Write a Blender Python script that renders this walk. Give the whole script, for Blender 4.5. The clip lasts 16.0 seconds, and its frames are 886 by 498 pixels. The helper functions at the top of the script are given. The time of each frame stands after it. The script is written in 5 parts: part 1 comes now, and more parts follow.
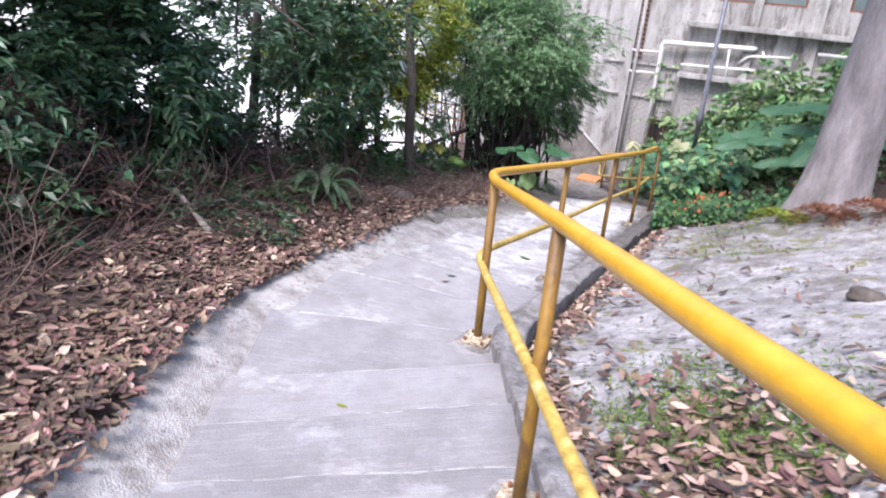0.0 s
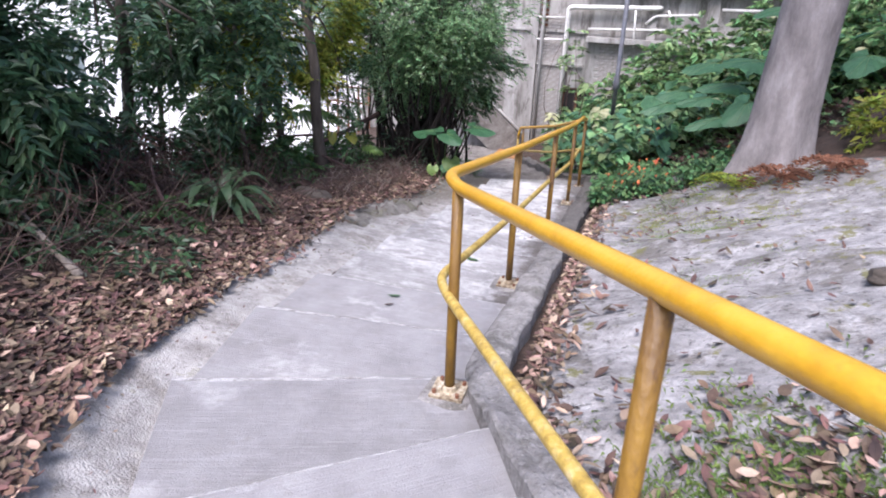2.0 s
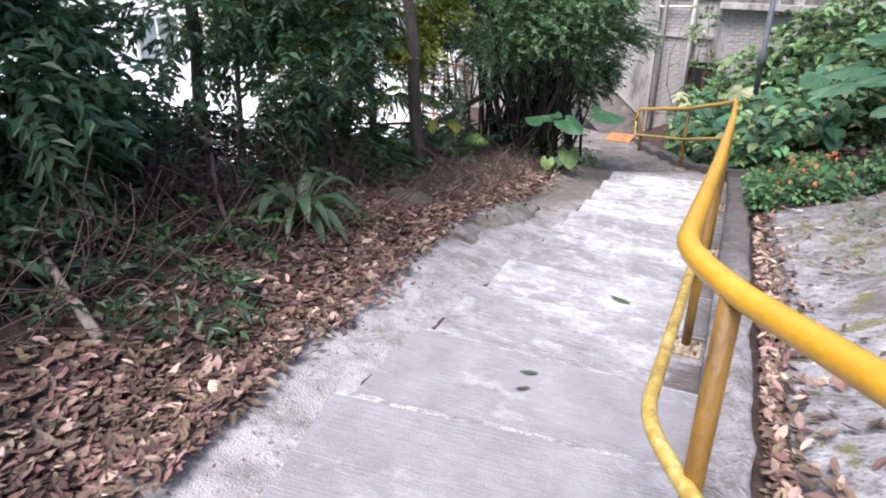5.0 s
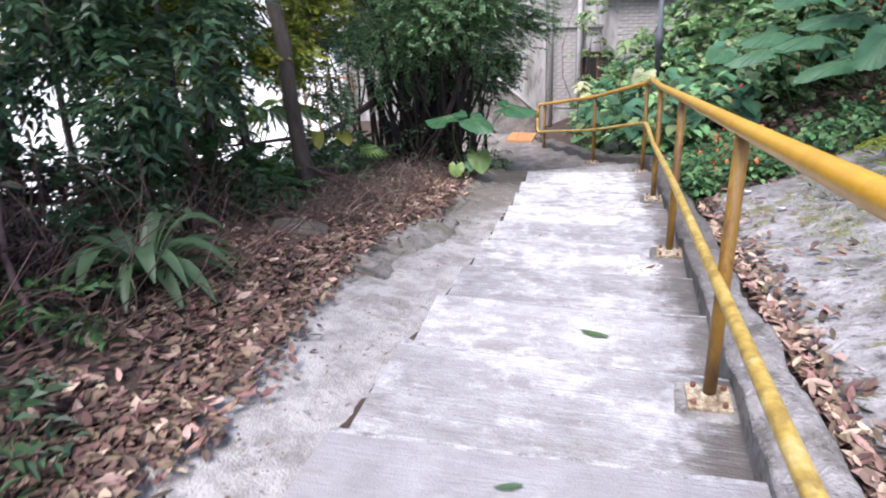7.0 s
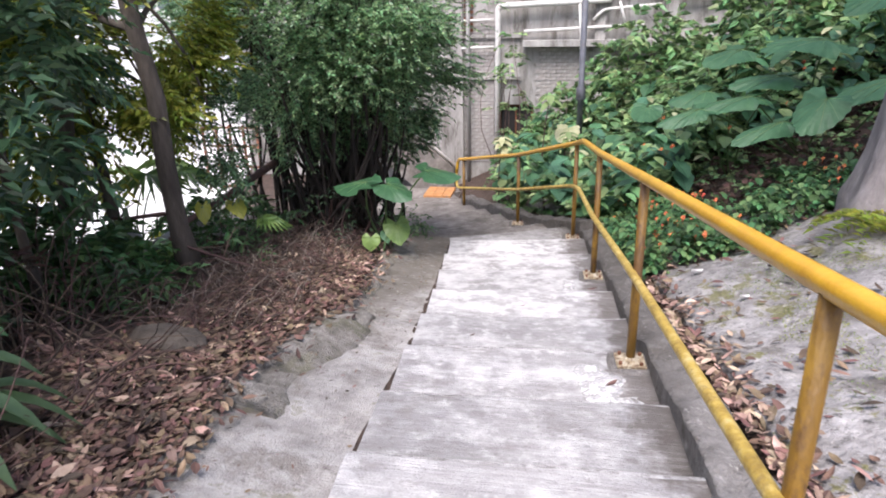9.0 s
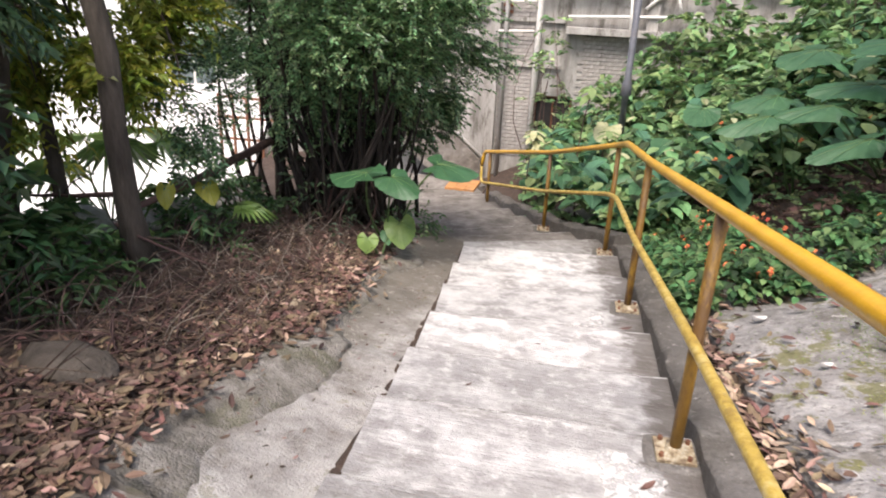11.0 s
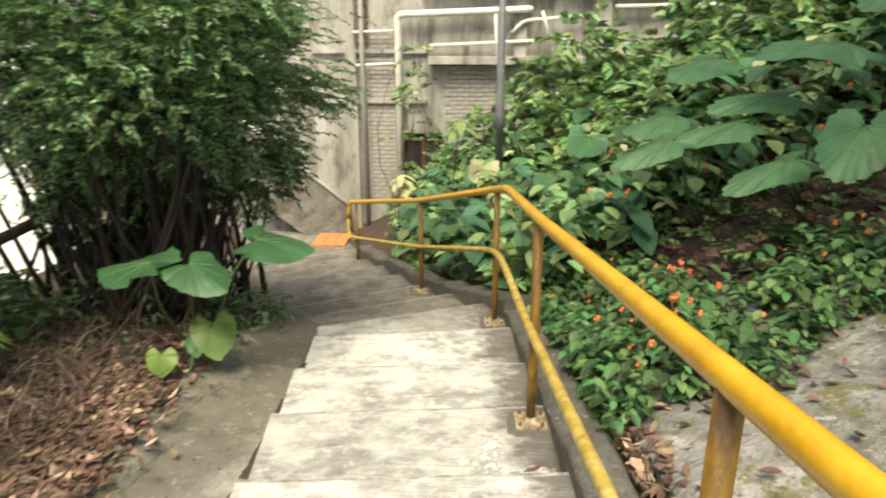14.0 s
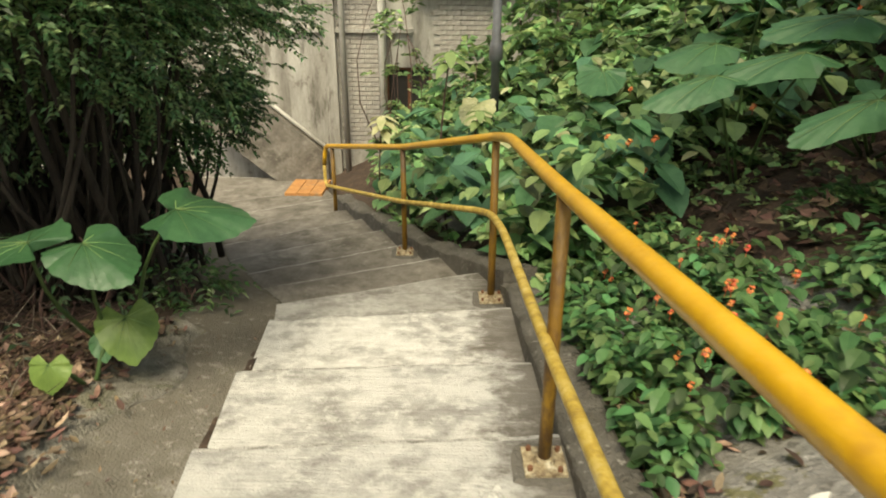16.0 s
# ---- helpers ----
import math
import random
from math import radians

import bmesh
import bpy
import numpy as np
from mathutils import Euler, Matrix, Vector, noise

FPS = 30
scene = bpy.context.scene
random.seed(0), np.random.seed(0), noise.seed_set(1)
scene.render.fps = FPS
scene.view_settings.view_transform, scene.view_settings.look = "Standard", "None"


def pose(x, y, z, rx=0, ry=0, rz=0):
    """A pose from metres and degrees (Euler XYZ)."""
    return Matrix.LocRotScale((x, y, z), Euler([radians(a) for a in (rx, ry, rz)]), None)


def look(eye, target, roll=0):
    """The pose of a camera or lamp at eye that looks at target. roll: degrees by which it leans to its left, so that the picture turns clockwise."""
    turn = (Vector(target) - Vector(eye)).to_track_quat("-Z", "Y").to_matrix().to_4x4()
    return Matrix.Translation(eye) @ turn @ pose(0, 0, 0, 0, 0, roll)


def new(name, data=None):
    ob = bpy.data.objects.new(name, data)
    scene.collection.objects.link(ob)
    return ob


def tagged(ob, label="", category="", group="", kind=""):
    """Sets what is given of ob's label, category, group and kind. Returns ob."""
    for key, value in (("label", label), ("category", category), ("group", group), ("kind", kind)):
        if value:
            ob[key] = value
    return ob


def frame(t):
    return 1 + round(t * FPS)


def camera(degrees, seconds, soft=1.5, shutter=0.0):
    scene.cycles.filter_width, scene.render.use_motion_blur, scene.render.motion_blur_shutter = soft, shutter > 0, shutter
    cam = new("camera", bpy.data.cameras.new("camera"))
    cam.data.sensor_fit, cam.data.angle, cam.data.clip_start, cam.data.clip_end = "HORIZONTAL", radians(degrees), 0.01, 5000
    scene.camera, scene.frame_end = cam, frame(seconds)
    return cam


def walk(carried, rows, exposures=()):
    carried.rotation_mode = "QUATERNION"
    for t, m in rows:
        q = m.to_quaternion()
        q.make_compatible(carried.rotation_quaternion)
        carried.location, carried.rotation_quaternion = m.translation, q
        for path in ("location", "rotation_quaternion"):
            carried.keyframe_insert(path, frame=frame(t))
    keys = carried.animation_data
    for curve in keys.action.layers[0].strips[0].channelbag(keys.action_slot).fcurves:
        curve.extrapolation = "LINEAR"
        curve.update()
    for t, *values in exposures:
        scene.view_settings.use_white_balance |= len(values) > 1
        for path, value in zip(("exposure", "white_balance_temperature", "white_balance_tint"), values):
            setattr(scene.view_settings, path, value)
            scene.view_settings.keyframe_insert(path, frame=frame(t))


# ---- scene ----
cam = camera(66.4, 16.0, soft=1.9, shutter=0.4)
PATH = [
    (0, (0.425, -0.043, 1.478), (-0.426, 1.608, 0.736), 5.0),
    (0.5, (0.19, 0.165, 1.503), (-0.667, 1.787, 0.706), 0.8),
    (1, (-0.025, 0.334, 1.5), (-0.903, 1.949, 0.711), 0.6),
    (1.5, (-0.151, 0.594, 1.348), (-0.963, 2.277, 0.636), 1.1),
    (2, (-0.217, 0.793, 1.309), (-0.824, 2.532, 0.529), 2.2),
    (2.5, (-0.409, 1.028, 1.222), (-1.173, 2.721, 0.48), -1.6),
    (3, (-0.592, 1.165, 1.254), (-1.419, 2.795, 0.444), 1.3),
    (3.2, (-0.623, 1.226, 1.258), (-1.477, 2.849, 0.46), 1.6),
    (5.3, (-1.169, 2.279, 0.995), (-1.999, 3.887, 0.143), 0.1),
    (5.5, (-1.225, 2.39, 0.924), (-2.129, 3.971, 0.097), 0.4),
    (6, (-1.316, 2.693, 0.804), (-2.207, 4.381, 0.206), 1.6),
    (6.5, (-1.416, 2.901, 0.777), (-2.133, 4.632, 0.077), 2.4),
    (7, (-1.624, 3.207, 0.653), (-2.203, 4.941, -0.159), -3.2),
    (7.5, (-1.718, 3.472, 0.709), (-2.185, 5.232, -0.118), -1.5),
    (8, (-1.743, 3.752, 0.697), (-2.237, 5.518, -0.101), -0.1),
    (8.5, (-1.836, 3.997, 0.641), (-2.181, 5.854, -0.016), -0.8),
    (8.7, (-1.877, 4.09, 0.644), (-2.226, 5.934, -0.046), -1.4),
    (10.8, (-1.959, 5.247, 0.427), (-2.343, 7.064, -0.315), 2.9),
    (11, (-1.96, 5.313, 0.442), (-2.378, 7.123, -0.299), 2.6),
    (11.5, (-2.023, 5.567, 0.335), (-2.437, 7.435, -0.245), -0.9),
    (12, (-2.017, 5.805, 0.366), (-2.327, 7.678, -0.264), -1.2),
    (12.5, (-1.985, 6.072, 0.321), (-2.256, 7.926, -0.377), 1.8),
    (13, (-2.029, 6.359, 0.197), (-2.254, 8.255, -0.396), 0.2),
    (13.5, (-1.993, 6.666, 0.226), (-2.264, 8.515, -0.487), -0.6),
    (14, (-1.89, 6.948, 0.224), (-2.012, 8.842, -0.406), -0.1),
    (14.5, (-1.899, 7.241, 0.122), (-1.833, 9.12, -0.56), -1.8),
    (15, (-1.845, 7.473, 0.112), (-1.855, 9.335, -0.619), 0.3),
    (15.5, (-1.834, 7.723, 0.065), (-1.924, 9.557, -0.726), 2.4),
    (16, (-1.924, 8.023, 0.036), (-2.014, 9.854, -0.763), 0.2),
]
EXPOSURES = [(0.0, 1.02, 5800, 20), (0.5, 0.9, 5800, 20), (1.0, 0.92, 5800, 20), (1.5, 0.91, 5800, 20), (2.0, 0.8, 5800, 20), (2.5, 0.82, 5750, 20), (3.0, 0.88, 5700, 19), (5.4, 0.94, 5900, 18), (6.0, 1.1, 5800, 18), (6.5, 1.1, 5780, 18), (7.0, 1.0, 5800, 18), (8.0, 0.89, 5830, 18), (8.5, 0.87, 5950, 18), (11.0, 0.88, 6650, 15), (12.0, 0.92, 6950, 12), (13.0, 0.9, 7350, 8), (14.5, 0.92, 8200, -2), (16.0, 0.58, 8400, -2)]
walk(cam, [(t, look(eye, target, roll)) for t, eye, target, roll in PATH], EXPOSURES)

# ---- light ----
world = bpy.data.worlds.new("world")
scene.world = world
world.use_nodes = True
wn = world.node_tree.nodes
sky = wn.new("ShaderNodeTexSky")
sky.sky_type, sky.sun_disc = "NISHITA", False
SUN_ELEV, SUN_AZ = radians(60), radians(184)
sky.sun_elevation, sky.sun_rotation, sky.air_density, sky.dust_density = SUN_ELEV, SUN_AZ, 1.0, 4.0
wn["Background"].inputs["Strength"].default_value = 0.15
world.node_tree.links.new(sky.outputs[0], wn["Background"].inputs["Color"])
sun = new("sun", bpy.data.lights.new("sun", "SUN"))
sun.data.energy, sun.data.angle, sun.data.color = 3.0, radians(30), (1.0, 0.96, 0.9)
sun_dir = Vector((math.sin(SUN_AZ) * math.cos(SUN_ELEV), math.cos(SUN_AZ) * math.cos(SUN_ELEV), math.sin(SUN_ELEV)))
sun.matrix_world = look(sun_dir * 40, (0, 0, 0))


# ---- materials ----
def material(name, stops, scale=3.0, detail=8.0, rough=0.8, metal=0.0, bump=0.0, bump_scale=40.0, island=0.0, stretch=(1, 1, 1), blotch=0.0, blotch_col=(0.1, 0.1, 0.1), blotch_scale=1.2, blotch_at=0.55, subsurface=0.0, speck=0.0, speck_col=(0.1, 0.09, 0.085), speck_scale=18.0, speck_at=0.58, lines=0.0, stains=(), dash=0.45, lacy=0.0):
    """A node material: noise through a colour ramp, fine grain, optional stains of a second colour, relief, and variation per island."""
    m = bpy.data.materials.new(name)
    m.use_nodes = True
    nt, n = m.node_tree, m.node_tree.nodes
    b = n["Principled BSDF"]
    co = n.new("ShaderNodeTexCoord")
    mp = n.new("ShaderNodeMapping")
    mp.inputs["Scale"].default_value = stretch
    grain = co.outputs["Object"]
    if lines:
        oi = n.new("ShaderNodeObjectInfo")
        sh = n.new("ShaderNodeVectorMath")
        sh.operation = "MULTIPLY_ADD"
        sh.inputs[1].default_value = (41.0, 67.0, 0.0)
        nt.links.new(oi.outputs["Random"], sh.inputs[0])
        nt.links.new(co.outputs["Object"], sh.inputs[2])
        grain = sh.outputs[0]
    nt.links.new(grain, mp.inputs["Vector"])
    no = n.new("ShaderNodeTexNoise")
    no.inputs["Scale"].default_value, no.inputs["Detail"].default_value, no.inputs["Roughness"].default_value = scale, detail, 0.72
    nt.links.new(mp.outputs[0], no.inputs["Vector"])
    ramp = n.new("ShaderNodeValToRGB")
    el = ramp.color_ramp.elements
    while len(el) < len(stops):
        el.new(0.5)
    for e, (p, c) in zip(el, stops):
        e.position, e.color = p, (*c, 1)
    nt.links.new(no.outputs["Fac"], ramp.inputs["Fac"])
    col = ramp.outputs["Color"]
    if blotch:
        n2 = n.new("ShaderNodeTexNoise")
        n2.inputs["Scale"].default_value, n2.inputs["Detail"].default_value, n2.inputs["Roughness"].default_value = blotch_scale, 12.0, 0.74
        nt.links.new(mp.outputs[0], n2.inputs["Vector"])
        r2 = n.new("ShaderNodeMapRange")
        r2.inputs["From Min"].default_value, r2.inputs["From Max"].default_value, r2.inputs["To Max"].default_value = blotch_at - 0.03, blotch_at + 0.05, blotch
        nt.links.new(n2.outputs["Fac"], r2.inputs["Value"])
        mx = n.new("ShaderNodeMix")
        mx.data_type = "RGBA"
        mx.inputs["B"].default_value = (*blotch_col, 1)
        nt.links.new(r2.outputs[0], mx.inputs["Factor"])
        nt.links.new(col, mx.inputs["A"])
        col = mx.outputs["Result"]
    if speck:
        n4 = n.new("ShaderNodeTexNoise")
        n4.inputs["Scale"].default_value, n4.inputs["Detail"].default_value, n4.inputs["Roughness"].default_value = speck_scale, 6.0, 0.75
        nt.links.new(grain, n4.inputs["Vector"])
        r4 = n.new("ShaderNodeMapRange")
        r4.inputs["From Min"].default_value, r4.inputs["From Max"].default_value, r4.inputs["To Max"].default_value = speck_at - 0.03, speck_at + 0.06, speck
        nt.links.new(n4.outputs["Fac"], r4.inputs["Value"])
        m4 = n.new("ShaderNodeMix")
        m4.data_type = "RGBA"
        m4.inputs["B"].default_value = (*speck_col, 1)
        nt.links.new(r4.outputs[0], m4.inputs["Factor"])
        nt.links.new(col, m4.inputs["A"])
        col = m4.outputs["Result"]
    streak = grain
    if lines:
        mps = n.new("ShaderNodeMapping")
        mps.inputs["Scale"].default_value = (0.95, 1.2, 1.0)
        nt.links.new(grain, mps.inputs["Vector"])
        streak = mps.outputs[0]
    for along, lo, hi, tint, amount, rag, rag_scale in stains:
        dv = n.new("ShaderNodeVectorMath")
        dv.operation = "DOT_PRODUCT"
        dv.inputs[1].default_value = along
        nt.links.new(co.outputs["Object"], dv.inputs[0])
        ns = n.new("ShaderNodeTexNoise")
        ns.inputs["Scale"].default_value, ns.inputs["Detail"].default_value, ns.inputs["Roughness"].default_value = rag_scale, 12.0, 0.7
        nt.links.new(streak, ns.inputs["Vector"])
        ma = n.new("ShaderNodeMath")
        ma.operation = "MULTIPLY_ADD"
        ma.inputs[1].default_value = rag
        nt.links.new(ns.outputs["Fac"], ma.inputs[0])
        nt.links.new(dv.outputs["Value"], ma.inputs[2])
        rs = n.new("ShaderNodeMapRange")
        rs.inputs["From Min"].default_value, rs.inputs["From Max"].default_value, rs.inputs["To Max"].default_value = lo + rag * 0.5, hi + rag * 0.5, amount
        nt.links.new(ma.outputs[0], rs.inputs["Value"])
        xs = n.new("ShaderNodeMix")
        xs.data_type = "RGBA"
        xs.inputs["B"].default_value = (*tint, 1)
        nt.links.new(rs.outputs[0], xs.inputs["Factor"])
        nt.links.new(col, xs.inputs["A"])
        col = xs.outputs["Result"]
    if lines:
        rv = n.new("ShaderNodeMapRange")
        rv.inputs["To Min"].default_value, rv.inputs["To Max"].default_value = 0.8, 1.14
        nt.links.new(oi.outputs["Random"], rv.inputs["Value"])
        hv = n.new("ShaderNodeHueSaturation")
        nt.links.new(rv.outputs[0], hv.inputs["Value"])
        nt.links.new(col, hv.inputs["Color"])
        col = hv.outputs["Color"]
        n6 = n.new("ShaderNodeTexNoise")
        n6.inputs["Scale"].default_value, n6.inputs["Detail"].default_value, n6.inputs["Roughness"].default_value = 1.0, 6.0, 0.75
        mp6 = n.new("ShaderNodeMapping")
        mp6.inputs["Scale"].default_value = (5.0, 70.0, 5.0)
        nt.links.new(grain, mp6.inputs["Vector"])
        nt.links.new(mp6.outputs[0], n6.inputs["Vector"])
        r6 = n.new("ShaderNodeMapRange")
        r6.inputs["From Min"].default_value, r6.inputs["From Max"].default_value, r6.inputs["To Max"].default_value = 0.55, 0.61, dash
        nt.links.new(n6.outputs["Fac"], r6.inputs["Value"])
        m6 = n.new("ShaderNodeMix")
        m6.data_type = "RGBA"
        m6.inputs["B"].default_value = (0.19, 0.175, 0.16, 1)
        nt.links.new(r6.outputs[0], m6.inputs["Factor"])
        nt.links.new(col, m6.inputs["A"])
        r7 = n.new("ShaderNodeMapRange")
        r7.inputs["From Min"].default_value, r7.inputs["From Max"].default_value, r7.inputs["To Max"].default_value = 0.45, 0.39, dash * 0.9
        nt.links.new(n6.outputs["Fac"], r7.inputs["Value"])
        m7 = n.new("ShaderNodeMix")
        m7.data_type = "RGBA"
        m7.inputs["B"].default_value = (0.58, 0.57, 0.55, 1)
        nt.links.new(r7.outputs[0], m7.inputs["Factor"])
        nt.links.new(m6.outputs["Result"], m7.inputs["A"])
        col = m7.outputs["Result"]
    if island:
        ge = n.new("ShaderNodeNewGeometry")
        hs = n.new("ShaderNodeHueSaturation")
        for socket, lo, hi in (("Value", 1 - island, 1 + island), ("Hue", 0.5 - island * 0.07, 0.5 + island * 0.05)):
            mr = n.new("ShaderNodeMapRange")
            mr.inputs["To Min"].default_value, mr.inputs["To Max"].default_value = lo, hi
            if socket == "Value":
                nt.links.new(ge.outputs["Random Per Island"], mr.inputs["Value"])
            else:
                wv = n.new("ShaderNodeTexWhiteNoise")
                wv.noise_dimensions = "1D"
                nt.links.new(ge.outputs["Random Per Island"], wv.inputs["W"])
                nt.links.new(wv.outputs["Value"], mr.inputs["Value"])
            nt.links.new(mr.outputs[0], hs.inputs[socket])
        nt.links.new(col, hs.inputs["Color"])
        col = hs.outputs["Color"]
    nt.links.new(col, b.inputs["Base Color"])
    b.inputs["Roughness"].default_value, b.inputs["Metallic"].default_value = rough, metal
    if lacy:
        nl = n.new("ShaderNodeTexNoise")
        nl.inputs["Scale"].default_value, nl.inputs["Detail"].default_value, nl.inputs["Roughness"].default_value = lacy, 10.0, 0.75
        nt.links.new(grain, nl.inputs["Vector"])
        rl = n.new("ShaderNodeMapRange")
        rl.inputs["From Min"].default_value, rl.inputs["From Max"].default_value = 0.4, 0.54
        nt.links.new(nl.outputs["Fac"], rl.inputs["Value"])
        nt.links.new(rl.outputs[0], b.inputs["Alpha"])
    if bump:
        n3 = n.new("ShaderNodeTexNoise")
        n3.inputs["Scale"].default_value, n3.inputs["Detail"].default_value = bump_scale, 6.0
        nt.links.new(mp.outputs[0], n3.inputs["Vector"])
        bp = n.new("ShaderNodeBump")
        bp.inputs["Strength"].default_value, bp.inputs["Distance"].default_value = bump, 0.02
        height = n3.outputs["Fac"]
        if lines:
            n5 = n.new("ShaderNodeTexNoise")
            n5.inputs["Scale"].default_value, n5.inputs["Detail"].default_value = 1.0, 4.0
            mp5 = n.new("ShaderNodeMapping")
            mp5.inputs["Scale"].default_value = (3.0, 95.0, 3.0)
            nt.links.new(grain, mp5.inputs["Vector"])
            nt.links.new(mp5.outputs[0], n5.inputs["Vector"])
            ad = n.new("ShaderNodeMath")
            ad.operation = "MULTIPLY_ADD"
            ad.inputs[1].default_value = lines
            nt.links.new(n5.outputs["Fac"], ad.inputs[0])
            nt.links.new(height, ad.inputs[2])
            height = ad.outputs[0]
        nt.links.new(height, bp.inputs["Height"])
        nt.links.new(bp.outputs[0], b.inputs["Normal"])
    if subsurface:
        tr = n.new("ShaderNodeBsdfTranslucent")
        nt.links.new(col, tr.inputs["Color"])
        ms = n.new("ShaderNodeMixShader")
        ms.inputs["Fac"].default_value = subsurface
        nt.links.new(b.outputs[0], ms.inputs[1])
        nt.links.new(tr.outputs[0], ms.inputs[2])
        nt.links.new(ms.outputs[0], n["Material Output"].inputs["Surface"])
    return m


CONCRETE = material("step_concrete", [(0.3, (0.175, 0.167, 0.164)), (0.5, (0.228, 0.219, 0.218)), (0.7, (0.28, 0.275, 0.271))], 3.2, 15, 0.88, bump=0.45, bump_scale=130, blotch=0.4, blotch_col=(0.22, 0.205, 0.195), blotch_scale=1.5, blotch_at=0.56, speck=0.45, speck_col=(0.16, 0.145, 0.135), speck_scale=30, speck_at=0.64, lines=0.9, stains=(((0, 0, 0), 0.06, 0.16, (0.43, 0.42, 0.41), 0.6, 1.0, 2.0), ((0, 0, 0), 0.1, 0.15, (0.2, 0.185, 0.175), 0.5, 1.0, 7.0)), dash=0.13)
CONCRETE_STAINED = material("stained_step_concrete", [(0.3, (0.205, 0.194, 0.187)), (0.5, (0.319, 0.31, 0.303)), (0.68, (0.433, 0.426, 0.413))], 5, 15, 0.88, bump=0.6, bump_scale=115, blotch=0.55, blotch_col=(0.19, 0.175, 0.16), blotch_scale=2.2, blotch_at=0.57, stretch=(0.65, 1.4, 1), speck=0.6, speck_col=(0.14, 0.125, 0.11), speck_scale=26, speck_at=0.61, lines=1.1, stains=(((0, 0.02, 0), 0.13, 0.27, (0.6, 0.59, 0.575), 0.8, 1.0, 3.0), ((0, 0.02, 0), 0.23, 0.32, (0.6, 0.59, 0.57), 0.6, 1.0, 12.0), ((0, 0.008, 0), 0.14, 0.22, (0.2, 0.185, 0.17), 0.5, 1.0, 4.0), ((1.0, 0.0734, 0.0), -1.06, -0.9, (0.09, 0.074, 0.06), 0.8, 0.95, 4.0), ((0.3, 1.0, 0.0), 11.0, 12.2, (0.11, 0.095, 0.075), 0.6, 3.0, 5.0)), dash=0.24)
# damp, mossy tone of the lower flight with its shadow mixed into the colour
CONCRETE_DARK = material("damp_shaded_concrete", [(0.3, (0.085, 0.074, 0.062)), (0.5, (0.17, 0.153, 0.134)), (0.7, (0.29, 0.27, 0.245))], 4, 15, 0.8, bump=0.7, bump_scale=90, blotch=0.6, blotch_col=(0.06, 0.052, 0.04), blotch_scale=1.8, blotch_at=0.55, speck=0.6, speck_col=(0.36, 0.34, 0.31), speck_scale=9, speck_at=0.62)
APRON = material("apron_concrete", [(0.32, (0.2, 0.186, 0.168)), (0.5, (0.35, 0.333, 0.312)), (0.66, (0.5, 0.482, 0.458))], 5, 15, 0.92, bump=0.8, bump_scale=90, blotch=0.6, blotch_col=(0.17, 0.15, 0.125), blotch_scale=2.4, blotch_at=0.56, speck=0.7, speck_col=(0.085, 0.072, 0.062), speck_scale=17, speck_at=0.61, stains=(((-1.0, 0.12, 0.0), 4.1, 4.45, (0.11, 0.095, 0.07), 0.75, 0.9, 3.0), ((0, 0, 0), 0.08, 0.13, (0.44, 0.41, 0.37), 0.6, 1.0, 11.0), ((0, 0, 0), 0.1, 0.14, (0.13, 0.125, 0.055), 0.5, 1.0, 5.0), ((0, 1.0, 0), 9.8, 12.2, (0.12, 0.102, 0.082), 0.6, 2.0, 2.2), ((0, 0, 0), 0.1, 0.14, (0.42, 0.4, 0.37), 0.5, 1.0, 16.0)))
MOUND = material("mossy_old_concrete", [(0.32, (0.1, 0.09, 0.072)), (0.5, (0.2, 0.185, 0.16)), (0.68, (0.33, 0.31, 0.28))], 9, 15, 0.95, bump=1.0, bump_scale=75, blotch=0.6, blotch_col=(0.1, 0.098, 0.05), blotch_scale=3.0, blotch_at=0.55, speck=0.7, speck_col=(0.38, 0.35, 0.31), speck_scale=24, speck_at=0.62)
NOSING = material("worn_step_edge", [(0.34, (0.26, 0.245, 0.23)), (0.5, (0.47, 0.455, 0.44)), (0.64, (0.62, 0.61, 0.59))], 16, 15, 0.88, bump=0.7, bump_scale=90, blotch=0.7, blotch_col=(0.16, 0.145, 0.13), blotch_scale=9, blotch_at=0.54, speck=0.7, speck_col=(0.13, 0.115, 0.1), speck_scale=26, speck_at=0.58)
BLEACHED = material("bleached_leaf", [(0.3, (0.425, 0.416, 0.399)), (0.55, (0.561, 0.552, 0.535)), (0.8, (0.629, 0.62, 0.603))], 12, 8, 0.9, bump=0.3, bump_scale=60, speck=0.5, speck_col=(0.35, 0.33, 0.31), speck_scale=30, speck_at=0.56)
LIME = material("lime", [(0.3, (0.425, 0.416, 0.399)), (0.55, (0.561, 0.552, 0.535)), (0.8, (0.629, 0.62, 0.603))], 12, 8, 0.9, bump=0.3, bump_scale=60, speck=0.5, speck_col=(0.35, 0.33, 0.31), speck_scale=30, speck_at=0.56, lacy=14.0)
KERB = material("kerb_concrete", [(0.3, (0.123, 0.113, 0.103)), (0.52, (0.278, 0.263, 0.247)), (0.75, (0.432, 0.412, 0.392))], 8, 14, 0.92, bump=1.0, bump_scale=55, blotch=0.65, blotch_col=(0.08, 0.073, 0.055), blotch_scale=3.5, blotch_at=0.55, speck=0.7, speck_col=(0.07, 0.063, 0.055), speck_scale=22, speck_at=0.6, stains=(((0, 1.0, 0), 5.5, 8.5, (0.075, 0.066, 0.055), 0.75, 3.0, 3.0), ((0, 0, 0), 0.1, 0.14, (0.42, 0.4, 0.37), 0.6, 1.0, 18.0)))
